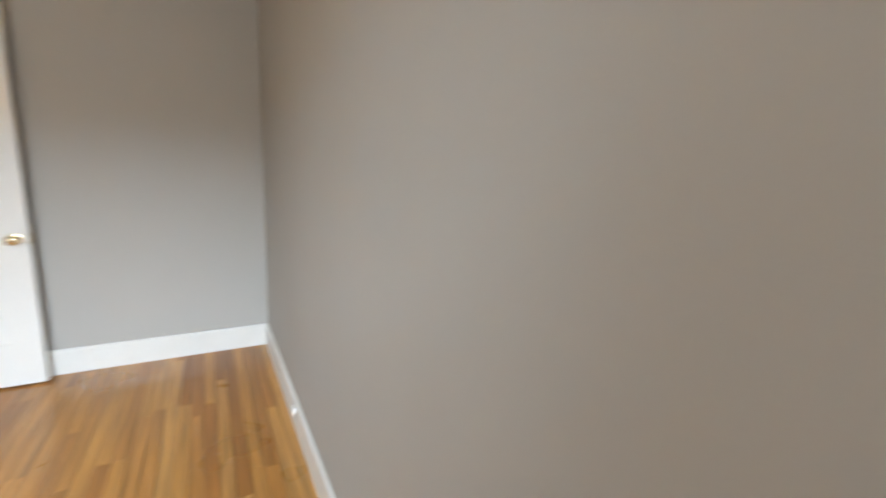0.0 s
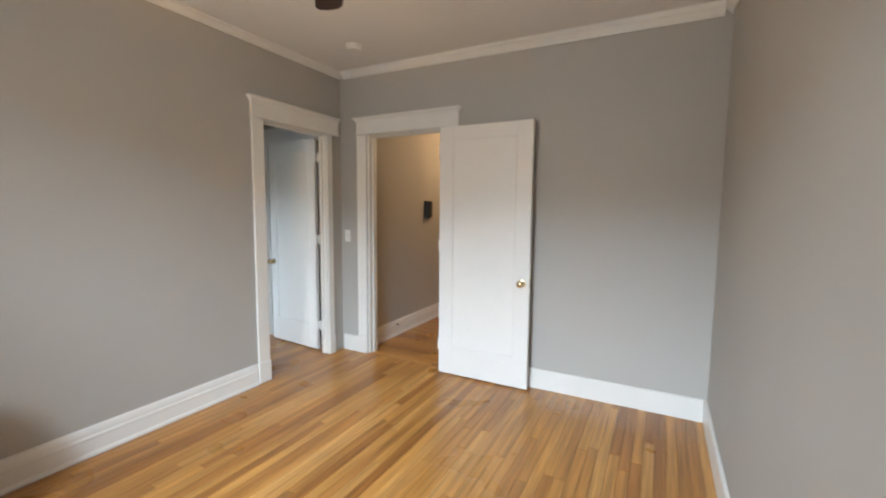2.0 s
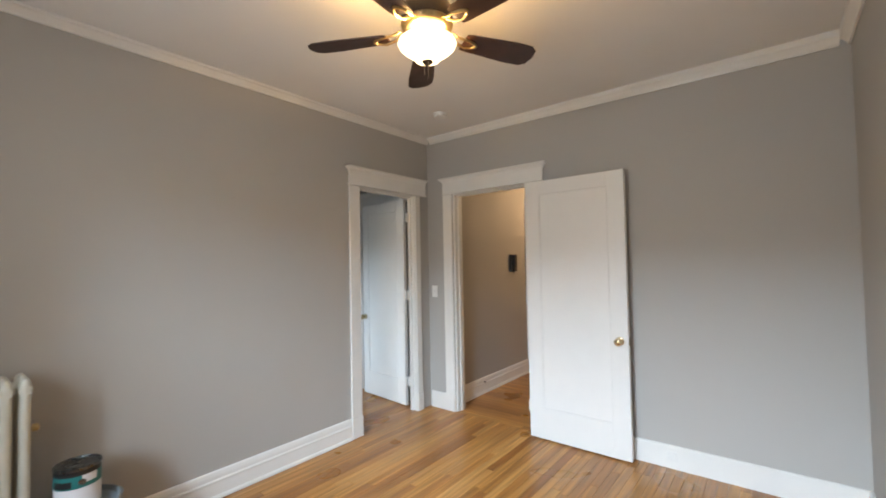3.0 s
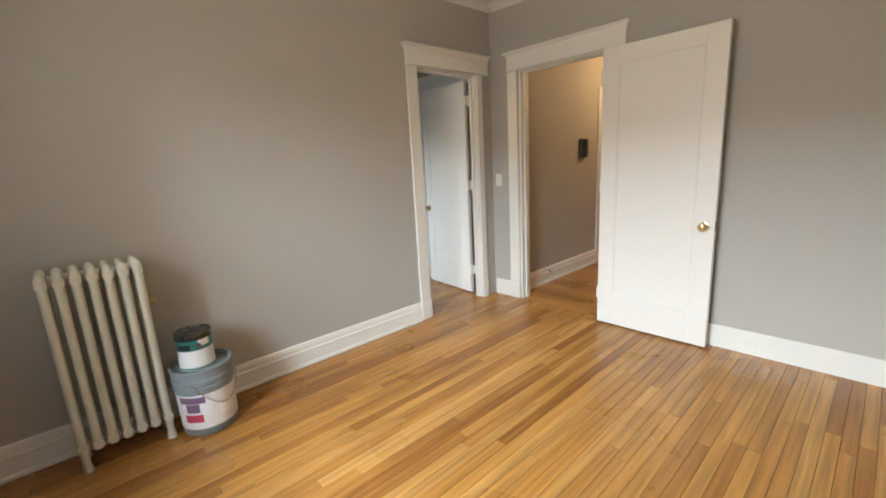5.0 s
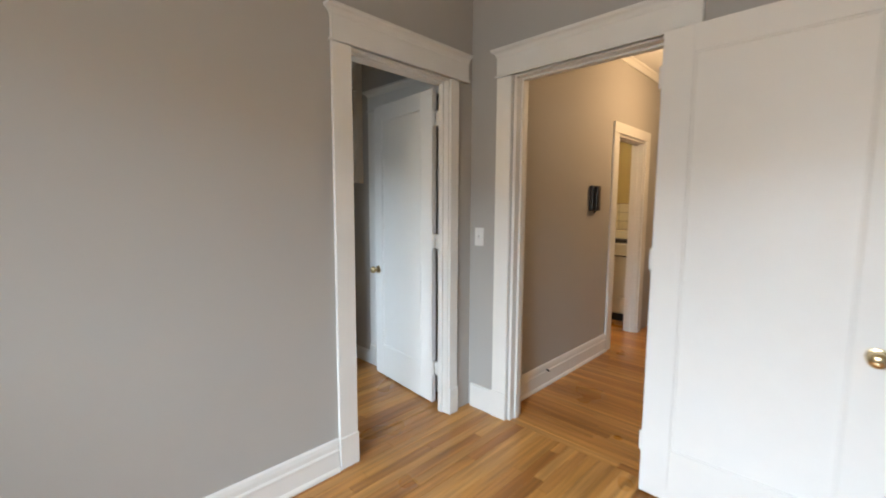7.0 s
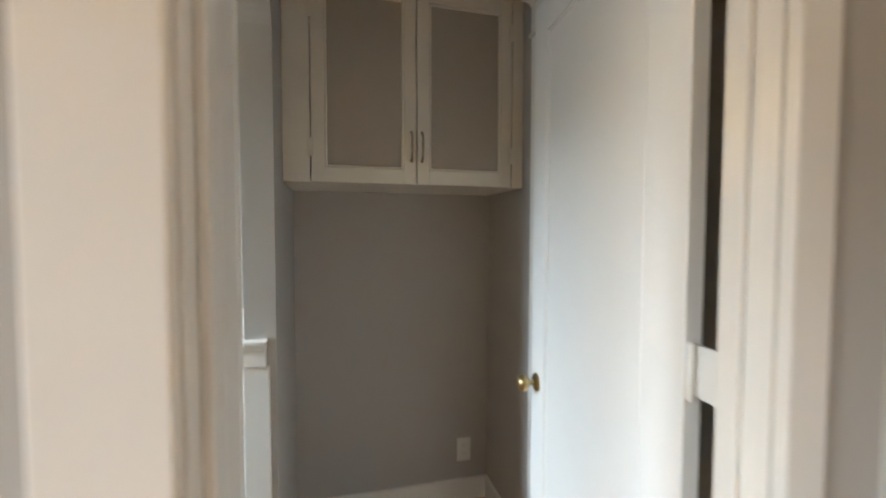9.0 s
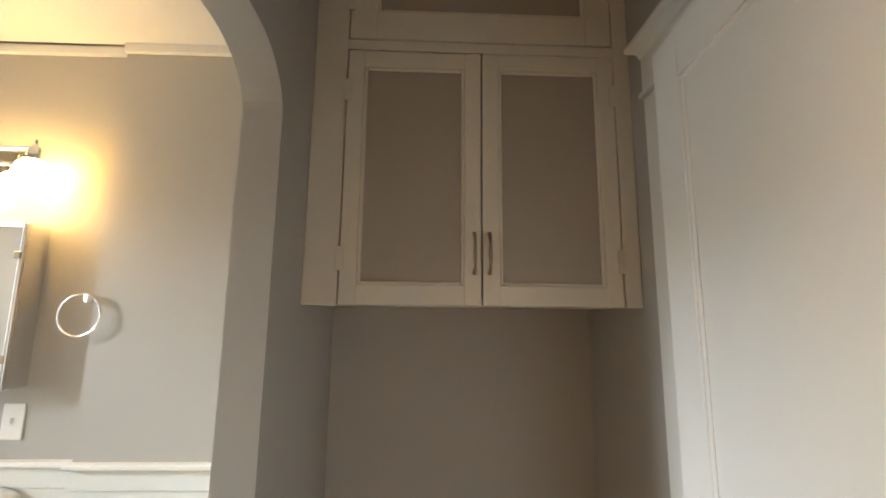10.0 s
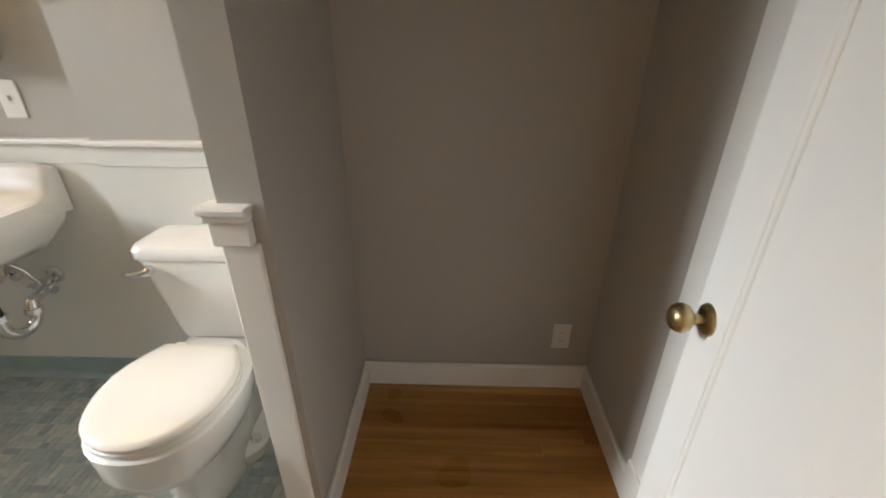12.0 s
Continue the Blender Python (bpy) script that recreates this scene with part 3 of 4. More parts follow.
# ---- things: bedroom ----
def radiator(place):
    g = empty("radiator", place, 0, "cream painted cast-iron column radiator by the wall", "radiator")
    n, p = 7, 0.0565
    for i in range(n):
        y = -i * p
        bm = bmesh.new()
        for x in (0.0, 0.075, 0.15):
            pr = 0.0180
            tube([(x, y, 0.10), (x, y, 0.14), (x, y, 0.50), (x, y, 0.88), (x, y, 0.915), (x, y, 0.94), (x, y, 0.952)], [0.021, pr, pr, pr, 0.0215, 0.018, 0.008], 12, bm=bm)
        for z in (0.13, 0.905):
            tube([(-0.018, y, z), (0.168, y, z)], 0.0215, 12, bm=bm)
        part("section", bm, M_RAD, g, smooth=True)
        if i < n - 1:
            for z in (0.13, 0.905):
                part("nipple", tube([(0.075, y - .020, z), (0.075, y - p + .020, z)], 0.026, 14), M_RAD, g, smooth=True)
    for y in (0, -(n - 1) * p):
        for x in (0.005, 0.145):
            part("leg", tube([(x, y, 0.13), (x, y, 0.05), (x, y, 0.012), (x, y, 0.001)], [0.020, 0.016, 0.021, 0.023], 12), M_RAD, g, smooth=True)
    part("air_valve", lathe([(0.0, 0.0), (.008, 0.0), (.008, .012), (.017, .013), (.018, .030), (.012, .036), (0, .037)], 14, 'Y', (0.075, 0.018, 0.72)), M_OLDBRASS, g, "small brass air valve", True)
    return g


radiator((0.075, -2.890, 0))

BX, BY = 0.235, -2.705
bk = empty("paint_bucket", (BX, BY, 0), 0, "grey plastic paint bucket with a printed label", "bucket")
part("body", lathe([(0.0, .001), (.126, .001), (.131, .008), (.137, .20), (.139, .255), (.146, .258), (.146, .272), (.141, .275), (.141, .290), (.149, .293), (.149, .310), (.143, .314), (.144, .350), (.150, .352), (.150, .362), (.143, .366), (.137, .366), (.134, .356), (.130, .346), (0, .346)], 48), M_GREYP, bk, smooth=True)


def wrap(name, r0, r1, z0, z1, a0, a1, material, parent, label=""):
    bm = bmesh.new()
    k = max(2, int((a1 - a0) / 6))
    prev = None
    for i in range(k + 1):
        a = radians(a0 + (a1 - a0) * i / k)
        q = [bm.verts.new((r * math.cos(a), r * math.sin(a), z)) for r, z in ((r0, z0), (r1, z1), (r1 - .0015, z1), (r0 - .0015, z0))]
        if prev:
            for j in range(4):
                bm.faces.new((prev[j], prev[(j + 1) % 4], q[(j + 1) % 4], q[j]))
        else:
            bm.faces.new(q)
        prev = q
    bm.faces.new(prev)
    return part(name, bm, material, parent, label, True)


lab = wrap("label", .1345, .1390, .045, .235, -95, 75, M_LABEL, bk, "white label with purple and red blocks")
wrap("label_block", .1385, .1395, .190, .226, -70, -15, M_PURPLE, lab)
wrap("label_block", .1375, .1390, .140, .188, -56, -28, M_PURPLE, lab)
wrap("label_block", .1362, .1378, .085, .128, -62, -24, M_PINK, lab)
wrap("label_block", .1372, .1380, .100, .160, 10, 45, M_PLASTIC, lab)
hb = []
for i in range(13):
    a = radians(-35 + 115 * i / 12)
    hb.append((.153 * math.cos(a), .153 * math.sin(a), .30 - .135 * math.sin(math.pi * i / 12)))
part("bail_handle", tube(hb, .0022, 8), M_NICKEL, bk, "thin wire handle", True)
can = empty("paint_can", (BX - .012, BY - .012, .3475), 0, "small white paint can with teal band on the bucket", "paint can")
part("body", lathe([(0.0, 0.0), (.083, 0.0), (.085, .003), (.083, .007), (.083, .179), (0, .179)], 40), M_LABEL, can, smooth=True)
part("rim", lathe([(.0832, .176), (.0862, .180), (.0862, .190), (.082, .192), (.079, .188), (.079, .180)], 40), M_TIN, can, "dark tin rim", True)
part("lid", lathe([(0.0, .181), (.055, .181), (.060, .185), (.070, .185), (.073, .190), (.077, .191), (.078, .186)], 40), M_TIN, can, "dull tin lid smeared with paint", True)
wrap("label_band", .0842, .0842, .105, .172, -120, 70, M_TEAL, can, "teal printed band")
wrap("label_block", .0848, .0848, .112, .140, -75, -25, M_BLACK, can)
wrap("label_block", .0850, .0850, .158, .179, -130, 60, M_BLACK, can)
wrap("label_block", .0848, .0848, .125, .165, 0, 40, M_LABEL, can)
wrap("label_block", .0842, .0842, .004, .012, -150, 150, M_TEAL, can)
part("ear", lathe([(0.0, 0), (.014, 0), (.014, .004), (0, .006)], 14, 'X', (.083, .0, .13)), M_TIN, can, smooth=True)

# ceiling fan
FX, FY = FAN
fan = empty("ceiling_fan", (FX, FY, 0), 0, "brass ceiling fan with dark walnut blades and a lit frosted bowl", "ceiling fan")
part("canopy", lathe([(0.0, H - .002), (.085, H - .002), (.088, H - .012), (.080, H - .040), (.068, H - .055), (.070, H - .062)], 40), M_BRONZE, fan, smooth=True)
HF = H - 0.051
part("motor", lathe([(.045, H - .055), (.050, HF - .050), (.060, HF - .058), (.095, HF - .075), (.112, HF - .105), (.112, HF - .150), (.104, HF - .168), (.085, HF - .182), (.070, HF - .190)], 48), M_BRONZE, fan, "dark bronze motor housing", True)
part("band", lathe([(.108, HF - .162), (.112, HF - .170), (.104, HF - .186), (.088, HF - .196), (.070, HF - .202), (.060, HF - .210), (.058, HF - .225), (.030, HF - .232), (.0, HF - .234)], 48), M_OLDBRASS, fan, "aged brass fitter", True)
part("stem", lathe([(.012, HF - .230), (.012, FANZ + .012)], 12), M_BRASS, fan, smooth=True)
zb = FANZ
bowl_out = [(.110, zb + .090), (.120, zb + .088), (.124, zb + .080), (.119, zb + .068), (.102, zb + .052), (.082, zb + .038), (.066, zb + .026), (.054, zb + .012), (.030, zb + .005), (.013, zb + .004)]
part("bowl", lathe(bowl_out + [(max(r - .004, .0125), z + .003) for r, z in reversed(bowl_out)][:-1] + [(.106, zb + .090), (.110, zb + .090)], 48, caps=False), M_BOWL, fan, "lit frosted glass bowl", True)
part("finial", lathe([(.0, zb - .014), (.006, zb - .013), (.011, zb - .008), (.020, zb - .002), (.025, zb + .004), (.020, zb + .010), (0, zb + .012)], 24), M_BRONZE, fan, "bronze finial", True)
for dx, ln in ((.012, .075), (-.008, .055)):
    part("pull_chain", tube([(dx, -.01, zb + .002), (dx, -.012, zb - ln)], .0013, 6), M_NICKEL, fan, smooth=True)
for k in range(5):
    a = radians(FANA + 72 * k)
    rot = Matrix.Rotation(a, 4, 'Z')
    bm = bmesh.new()
    pts = [(0.175, -.046), (0.20, -.052), (0.42, -.068), (0.505, -.066), (0.535, -.045), (0.545, 0.0), (0.535, .045), (0.505, .066), (0.42, .068), (0.20, .052), (0.175, .046)]
    tilt = Matrix.Rotation(radians(-11), 4, 'X')
    zt = HF - .205
    up = [bm.verts.new(rot @ (tilt @ Vector((x, y, .003)) + Vector((0, 0, zt)))) for x, y in pts]
    dn = [bm.verts.new(rot @ (tilt @ Vector((x, y, -.003)) + Vector((0, 0, zt)))) for x, y in pts]
    bm.faces.new(up)
    bm.faces.new(dn)
    for i in range(len(pts)):
        j = (i + 1) % len(pts)
        bm.faces.new((up[i], up[j], dn[j], dn[i]))
    bl = part("blade", bm, M_BLADE, fan)
    bm = bmesh.new()
    for y in (-.022, .022):
        tube([rot @ Vector((.115, y * .5, HF - .185)), rot @ Vector((.15, y, HF - .205)), rot @ Vector((.19, y * 1.3, HF - .212)), rot @ Vector((.225, y * .7, HF - .213)), rot @ Vector((.238, 0, HF - .213))], .0065, 8, bm=bm)
    part("blade_arm", bm, M_OLDBRASS, bl, "curved brass blade bracket", True)

sm = empty("smoke_detector", (SMOKE[0], SMOKE[1], H - .001), 0, "round white smoke detector on the ceiling", "smoke detector")
part("base_ring", lathe([(0, 0), (.062, 0), (.062, -.010), (.058, -.014), (0, -.014)], 36), M_PLASTIC, sm, smooth=True)
part("cover", lathe([(.054, -.013), (.054, -.026), (.046, -.034), (.020, -.037), (0, -.037)], 36), M_PLASTIC, sm, smooth=True)


def plate(name, m, label, kind):
    """A wall plate in the x-z plane, its face towards -y."""
    g = new(name)
    g.matrix_basis = m
    tagged(g, label, "light switch" if kind == "switch" else "outlet")
    part("cover_plate", boxes((-.035, .035, -.006, -.0005, -.0572, .0572), bevel=0.003, seg=2), M_PLASTIC, g)
    if kind == "switch":
        part("toggle", boxes((-.0045, .0045, -.016, -.006, -.004, .012), bevel=0.0015), M_PLASTIC, g)
        part("toggle_slot", boxes((-.006, .006, -.0068, -.0061, -.013, .013)), M_LABEL, g)
    elif kind == "outlet":
        for z in (-.019, .019):
            r = part("receptacle", lathe([(0.0, -.0075), (.0155, -.0075), (.0165, -.006)], 20, 'Y', (0, 0, z)), M_PLASTIC, g, smooth=True)
            part("slot", boxes((-.007, -.005, -.0082, -.0076, z - .002, z + .007), (.005, .007, -.0082, -.0076, z - .002, z + .006)), M_DARK, r)
    for z in ((-.030, .030) if kind == "switch" else (0.0,)):
        part("screw", lathe([(0, -.0072), (.003, -.0068), (.0032, -.006)], 10, 'Y', (0, 0, z)), M_PLASTIC, g)
    return g


plate("light_switch", pose(0.077, 0, 1.125), "white toggle switch plate on the bedroom wall", "switch")
plate("wall_outlet", pose(NX, -0.152, 0.253, 0, 0, 90), "white duplex outlet low on the niche wall", "outlet")
plate("light_switch", pose(NX, -1.948, 1.115, 0, 0, 90), "white toggle switch plate above the wainscot", "switch")
bo = empty("baseboard_outlet", (2.133, -0.0185, 0.085), 0, "small white outlet set in the baseboard", "outlet")
part("cover_plate", boxes((-.035, .035, -.005, -.0005, -.03, .03), bevel=0.002), M_PLASTIC, bo)
part("receptacle", lathe([(0, -.0065), (.0155, -.0065), (.0165, -.005)], 20, 'Y'), M_PLASTIC, bo, smooth=True)
cj = empty("cable_jack", (W - .0185, -1.17, 0.125), 90, "small white cable jack box on the baseboard", "cable jack")
part("box", boxes((-.018, .018, .0005, .016, -.016, .016), bevel=0.004, seg=2), M_PLASTIC, cj)
part("cable_end", tube([(.01, .011, -.018), (.012, .011, -.04), (.02, .012, -.055)], .003, 8), M_PLASTIC, cj, smooth=True)

# hall intercom
ic = empty("wall_intercom", (0.212, 1.30, 1.388), 90, "small black intercom handset on the hall wall", "intercom")
part("cradle", boxes((-.075, .075, -.034, -.0005, -.105, .10), bevel=0.008, seg=2), M_BLACK, ic)
part("handset", boxes((-.050, -.002, -.062, -.031, -.105, .092), bevel=0.012, seg=3), M_BLACK, ic)
part("button_panel", boxes((.010, .052, -.033, -.0305, -.06, .06), bevel=0.001), M_DARK, ic)
part("cord", tube([(-.026, -.04, -.104), (-.03, -.03, -.125), (-.01, -.02, -.128), (.01, -.014, -.10)], .004, 8), M_BLACK, ic, smooth=True)
ho = empty("baseboard_outlet", (0.232, 0.607, 0.125), 90, "small dark cable stub on the hall baseboard", "cable stub")
part("stub", tube([(0, .002, 0), (0, -.012, 0), (0, -.02, -.008)], .006, 8), M_DARK, ho, smooth=True)


# ---- things: closet niche ----
def cabinet_door(parent, y0, y1, z0, z1, x, handle_y, stile=0.045):
    d = part("door", boxes((x, x + .02, y0, y0 + stile, z0, z1), (x, x + .02, y1 - stile, y1, z0, z1), (x + .0004, x + .0196, y0 + stile, y1 - stile, z0, z0 + stile * 1.15), (x + .0004, x + .0196, y0 + stile, y1 - stile, z1 - stile * 1.05, z1), bevel=0.0015), M_CAB, parent, "cream framed door with a taupe inset panel")
    part("inset_panel", boxes((x + .003, x + .009, y0 + stile - .004, y1 - stile + .004, z0 + stile * 1.15 - .004, z1 - stile * 1.05 + .004)), M_PANEL, d, "taupe painted inset panel")
    a, b, c, e, q = y0 + stile, y1 - stile, z0 + stile * 1.15, z1 - stile * 1.05, .010
    part("panel_bead", boxes((x + .009, x + .017, a, a + q, c, e), (x + .009, x + .017, b - q, b, c, e), (x + .009, x + .017, a + q, b - q, c, c + q), (x + .009, x + .017, a + q, b - q, e - q, e), bevel=0.003), M_CAB, d)
    if handle_y is not None:
        zz = z0 + .085
        part("handle", tube([(x + .0205, handle_y, zz), (x + .034, handle_y, zz + .008), (x + .044, handle_y, zz + .030), (x + .040, handle_y, zz + .053), (x + .044, handle_y, zz + .076), (x + .034, handle_y, zz + .098), (x + .0205, handle_y, zz + .106)], [.006, .005, .0042, .0052, .0042, .005, .006], 10), M_NICKEL, d, "bronze bow handle", True)
    for zz in (z0 + .12, z1 - .12):
        yy = y0 if handle_y is None or handle_y > (y0 + y1) / 2 else y1
        part("hinge", boxes((x + .0195, x + .0225, yy - .012, yy + .012, zz - .032, zz + .032), bevel=0.001), M_CAB, d)
    return d


CX = -1.146
cab = empty("wall_cabinet", (0, 0, 0), 0, "cream painted built-in cabinet with two taupe-panelled doors above the niche", "cabinet")
part("carcass", boxes((NX + .001, CX - .001, -0.929, -0.032, 1.499, 1.519), (NX + .001, CX - .001, -0.929, -0.909, 1.519, H - .002), (NX + .001, CX - .001, -0.052, -0.032, 1.519, H - .002), (NX + .001, CX - .001, -0.909, -0.052, 2.222, 2.242)), M_CAB, cab)
part("face_frame", boxes((CX, CX + .018, -0.929, -0.839, 1.497, H - .002), (CX, CX + .018, -0.078, -0.032, 1.497, H - .002), (CX, CX + .018, -0.839, -0.078, 2.218, 2.248), (CX, CX + .018, -0.839, -0.078, 2.60, H - .002), bevel=0.001), M_CAB, cab)
cabinet_door(cab, -0.835, -0.4620, 1.499, 2.214, CX, -0.480)
cabinet_door(cab, -0.4580, -0.082, 1.499, 2.214, CX, -0.440)
top = empty("upper_cabinet", (0, 0, 0), 0, "cream framed flap with a wide taupe panel below the ceiling", "cabinet")
cabinet_door(top, -0.835, -0.082, 2.252, 2.596, CX, None, 0.075)

# ---- things: bathroom ----
TY = -1.352
wc = empty("toilet", (0, TY, 0), 0, "white porcelain two-piece toilet with the lid closed", "toilet")


def oval(cx, rx_f, rx_b, ry, z, n=36, power=2.3):
    pts = []
    for i in range(n):
        a = 2 * math.pi * i / n
        c, s = math.cos(a), math.sin(a)
        rx1 = rx_f if c > 0 else rx_b
        pts.append(Vector((cx + rx1 * math.copysign(abs(c) ** (2 / power), c), ry * math.copysign(abs(s) ** (2 / power), s), z)))
    return pts


def tank_ring(x0, x1, hw, z, r=0.03):
    pts = []
    for cx, cy, a0 in ((x1 - r, hw - r, 0), (x0 + r, hw - r, 90), (x0 + r, -hw + r, 180), (x1 - r, -hw + r, 270)):
        for k in range(5):
            a = radians(a0 + 22.5 * k)
            pts.append(Vector((cx + r * math.cos(a), cy + r * math.sin(a), z)))
    return pts


xb = NX + .036
part("tank", loft([tank_ring(xb + .025, xb + .158, .122, .372), tank_ring(xb + .012, xb + .170, .138, .378), tank_ring(xb + .010, xb + .175, .145, .40), tank_ring(xb + .006, xb + .182, .174, .55), tank_ring(xb + .004, xb + .187, .198, .676)]), M_PORC, wc, smooth=True)
part("tank_lid", loft([tank_ring(xb + .002, xb + .192, .202, .676, .035), tank_ring(xb, xb + .198, .210, .684, .04), tank_ring(xb, xb + .198, .210, .708, .04), tank_ring(xb + .006, xb + .190, .202, .720, .04), tank_ring(xb + .02, xb + .172, .186, .724, .04)]), M_PORC, wc, smooth=True)
lv = part("flush_lever", tube([(xb + .184, -.158, .645), (xb + .206, -.158, .645), (xb + .214, -.163, .645), (xb + .217, -.190, .643), (xb + .217, -.206, .642)], [.018, .016, .010, .007, .009], 12), M_CHROME, wc, "chrome flush lever", True)
part("bowl", loft([oval(-1.13, .20, .20, .100, .001), oval(-1.13, .195, .20, .096, .03), oval(-1.12, .175, .18, .088, .10), oval(-1.11, .175, .17, .092, .18), oval(-1.09, .21, .19, .120, .215), oval(-1.07, .234, .215, .150, .255), oval(-1.06, .240, .23, .172, .305), oval(-1.055, .236, .235, .181, .37), oval(-1.055, .236, .235, .182, .388), oval(-1.055, .226, .23, .174, .394)]), M_PORC, wc, smooth=True)
part("rear_deck", loft([tank_ring(xb + .03, -1.20, .085, .06, .03), tank_ring(xb + .03, -1.18, .09, .28, .03), tank_ring(xb + .01, -1.14, .120, .350, .03), tank_ring(xb + .01, -1.14, .125, .366, .03), tank_ring(xb + .02, -1.15, .118, .370, .03)]), M_PORC, wc, smooth=True)
part("foot", loft([oval(-1.20, .11, .19, .146, .001), oval(-1.20, .11, .188, .144, .036), oval(-1.20, .095, .17, .128, .054), oval(-1.20, .06, .14, .09, .066)]), M_PORC, wc, smooth=True)


def lid_ring(s, z, xr=-1.200):
    """Elongated seat outline, straight across the back."""
    pts = []
    for i in range(33):
        a = math.pi * (i / 32 - 0.5)
        c, q = math.cos(a), math.sin(a)
        pts.append(Vector((-1.055 + (.228 + s) * c ** .85, (.176 + s) * math.copysign(abs(q) ** .92, q), z)))
    for x, f in ((-1.10, .166), (-1.155, .140), (xr - s * .5, .114)):
        pts.append(Vector((x, f + s, z)))
    for x, f in ((xr - s * .5, .114), (-1.155, .140), (-1.10, .166)):
        pts.append(Vector((x, -f - s, z)))
    return pts


part("seat", loft([lid_ring(-.006, .3955), lid_ring(.0, .400), lid_ring(.0, .410), lid_ring(-.006, .4135)]), M_SEAT, wc, smooth=True)
part("lid", loft([lid_ring(-.008, .4165), lid_ring(.0, .420), lid_ring(.001, .429), lid_ring(-.004, .436), lid_ring(-.016, .440), lid_ring(-.055, .4425), lid_ring(-.09, .4432)]), M_SEAT, wc, smooth=True)
for sy in (-.075, .075):
    part("seat_hinge", boxes((-1.226, -1.203, sy - .02, sy + .02, .392, .424), bevel=0.006, seg=2), M_SEAT, wc)
for sy in (-.118, .118):
    part("bolt_cap", lathe([(.018, .03), (.017, .062), (.010, .073), (0, .075)], 16, 'Z', (-1.17, sy * .93, 0)), M_PORC, wc, smooth=True)

# wall-hung sink
SY = -2.165
sink = empty("wall_sink", (0, SY, 0), 0, "old white porcelain wall-hung sink with chrome taps", "sink")
sx = NX + .016
rim = [tank_ring(sx, sx + .22, .19, .640, .06), tank_ring(sx, sx + .33, .245, .685, .08), tank_ring(sx, sx + .41, .270, .735, .035), tank_ring(sx, sx + .44, .283, .765, .035), tank_ring(sx, sx + .446, .287, .800, .035), tank_ring(sx + .004, sx + .440, .282, .818, .035), tank_ring(sx + .02, sx + .420, .264, .822, .035),
       tank_ring(sx + .11, sx + .390, .232, .808, .09), tank_ring(sx + .13, sx + .36, .20, .755, .09), tank_ring(sx + .16, sx + .32, .16, .71, .07)]
part("basin", loft(rim), M_PORC, sink, smooth=True)
# the back: its profile carried along y with rounded ends
bp = [(0.0, .765), (.10, .775), (.17, .80), (.14, .822), (.095, .832), (.066, .852), (.052, .885), (.046, .912), (.034, .924), (.012, .926), (0.0, .920)]
ends = []
for k in range(9):
    f = k / 8
    ends.append((-.287 + .05 * (1 - math.cos(math.pi / 2 * f)), .92 + .08 * math.sin(math.pi / 2 * f)))
ys = ends + [(-y, q) for y, q in reversed(ends)]
part("backsplash", loft([[Vector((sx + x * (0.55 + 0.45 * (q - .92) / .08), y, .70 + (z - .70) * (q - .02 if q < 1 else 1.0))) for x, z in bp] for y, q in ys]), M_PORC, sink, smooth=True)
part("overflow_slot", boxes((sx + .205, sx + .209, .06, .14, .806, .812), bevel=0.001), M_DARK, sink)
for sy in (-.09, .09):
    tp = part("tap", lathe([(.024, .824), (.022, .838), (.012, .848), (.011, .872), (.016, .876), (.012, .884), (0, .886)], 18, 'Z', (sx + .10, sy + .02, 0)), M_CHROME, sink, "chrome tap", True)
    part("tap_lever", tube([(sx + .10, sy + .02, .880), (sx + .125, sy + .045, .888), (sx + .14, sy + .062, .890)], [.007, .006, .008], 10), M_CHROME, tp, smooth=True)
part("spout", tube([(sx + .09, .02, .826), (sx + .10, .02, .852), (sx + .14, .02, .858), (sx + .19, .02, .846)], [.016, .013, .011, .010], 12), M_CHROME, sink, "chrome spout", True)
part("drain_tail", tube([(sx + .20, .060, .66), (sx + .20, .062, .60), (sx + .20, .066, .52), (sx + .20, .070, .445)], .019, 14), M_RUBBER, sink, "black rubber drain tail", True)
part("drain_collar", lathe([(.026, .575), (.028, .58), (.028, .60), (.024, .605)], 16, 'Z', (sx + .20, .062, 0)), M_CHROME, sink, smooth=True)
trap = [(sx + .20, .070, .452), (sx + .20, .071, .415)]
for i in range(9):
    a = math.pi * i / 8
    trap.append((sx + .155 + .045 * math.cos(a), .072 + .026 * i / 8, .398 - .042 * math.sin(a)))
trap += [(sx + .110, .098, .425), (sx + .100, .097, .446), (sx + .075, .092, .452), (sx + .012, .070, .448)]
part("trap", tube(trap, .0195, 14), M_CHROME, sink, "chrome drain trap", True)
for place in ((sx + .20, .070, .430), (sx + .110, .098, .405)):
    part("slip_nut", lathe([(.0200, 0), (.0265, .002), (.0265, .022), (.0200, .024)], 8, 'Z', place), M_CHROME, sink)
part("supply_pipe", tube([(sx + .012, .110, .500), (sx + .055, .110, .500), (sx + .070, .108, .520), (sx + .080, .096, .560), (sx + .10, .075, .595), (sx + .10, .070, .66)], .0075, 10), M_CHROME, sink, "chrome supply pipe", True)
part("supply_pipe", tube([(sx + .10, -.08, .66), (sx + .09, -.07, .57), (sx + .06, -.055, .52), (sx + .03, -.05, .50), (sx + .012, -.05, .50)], .0075, 10), M_CHROME, sink, "chrome supply pipe", True)
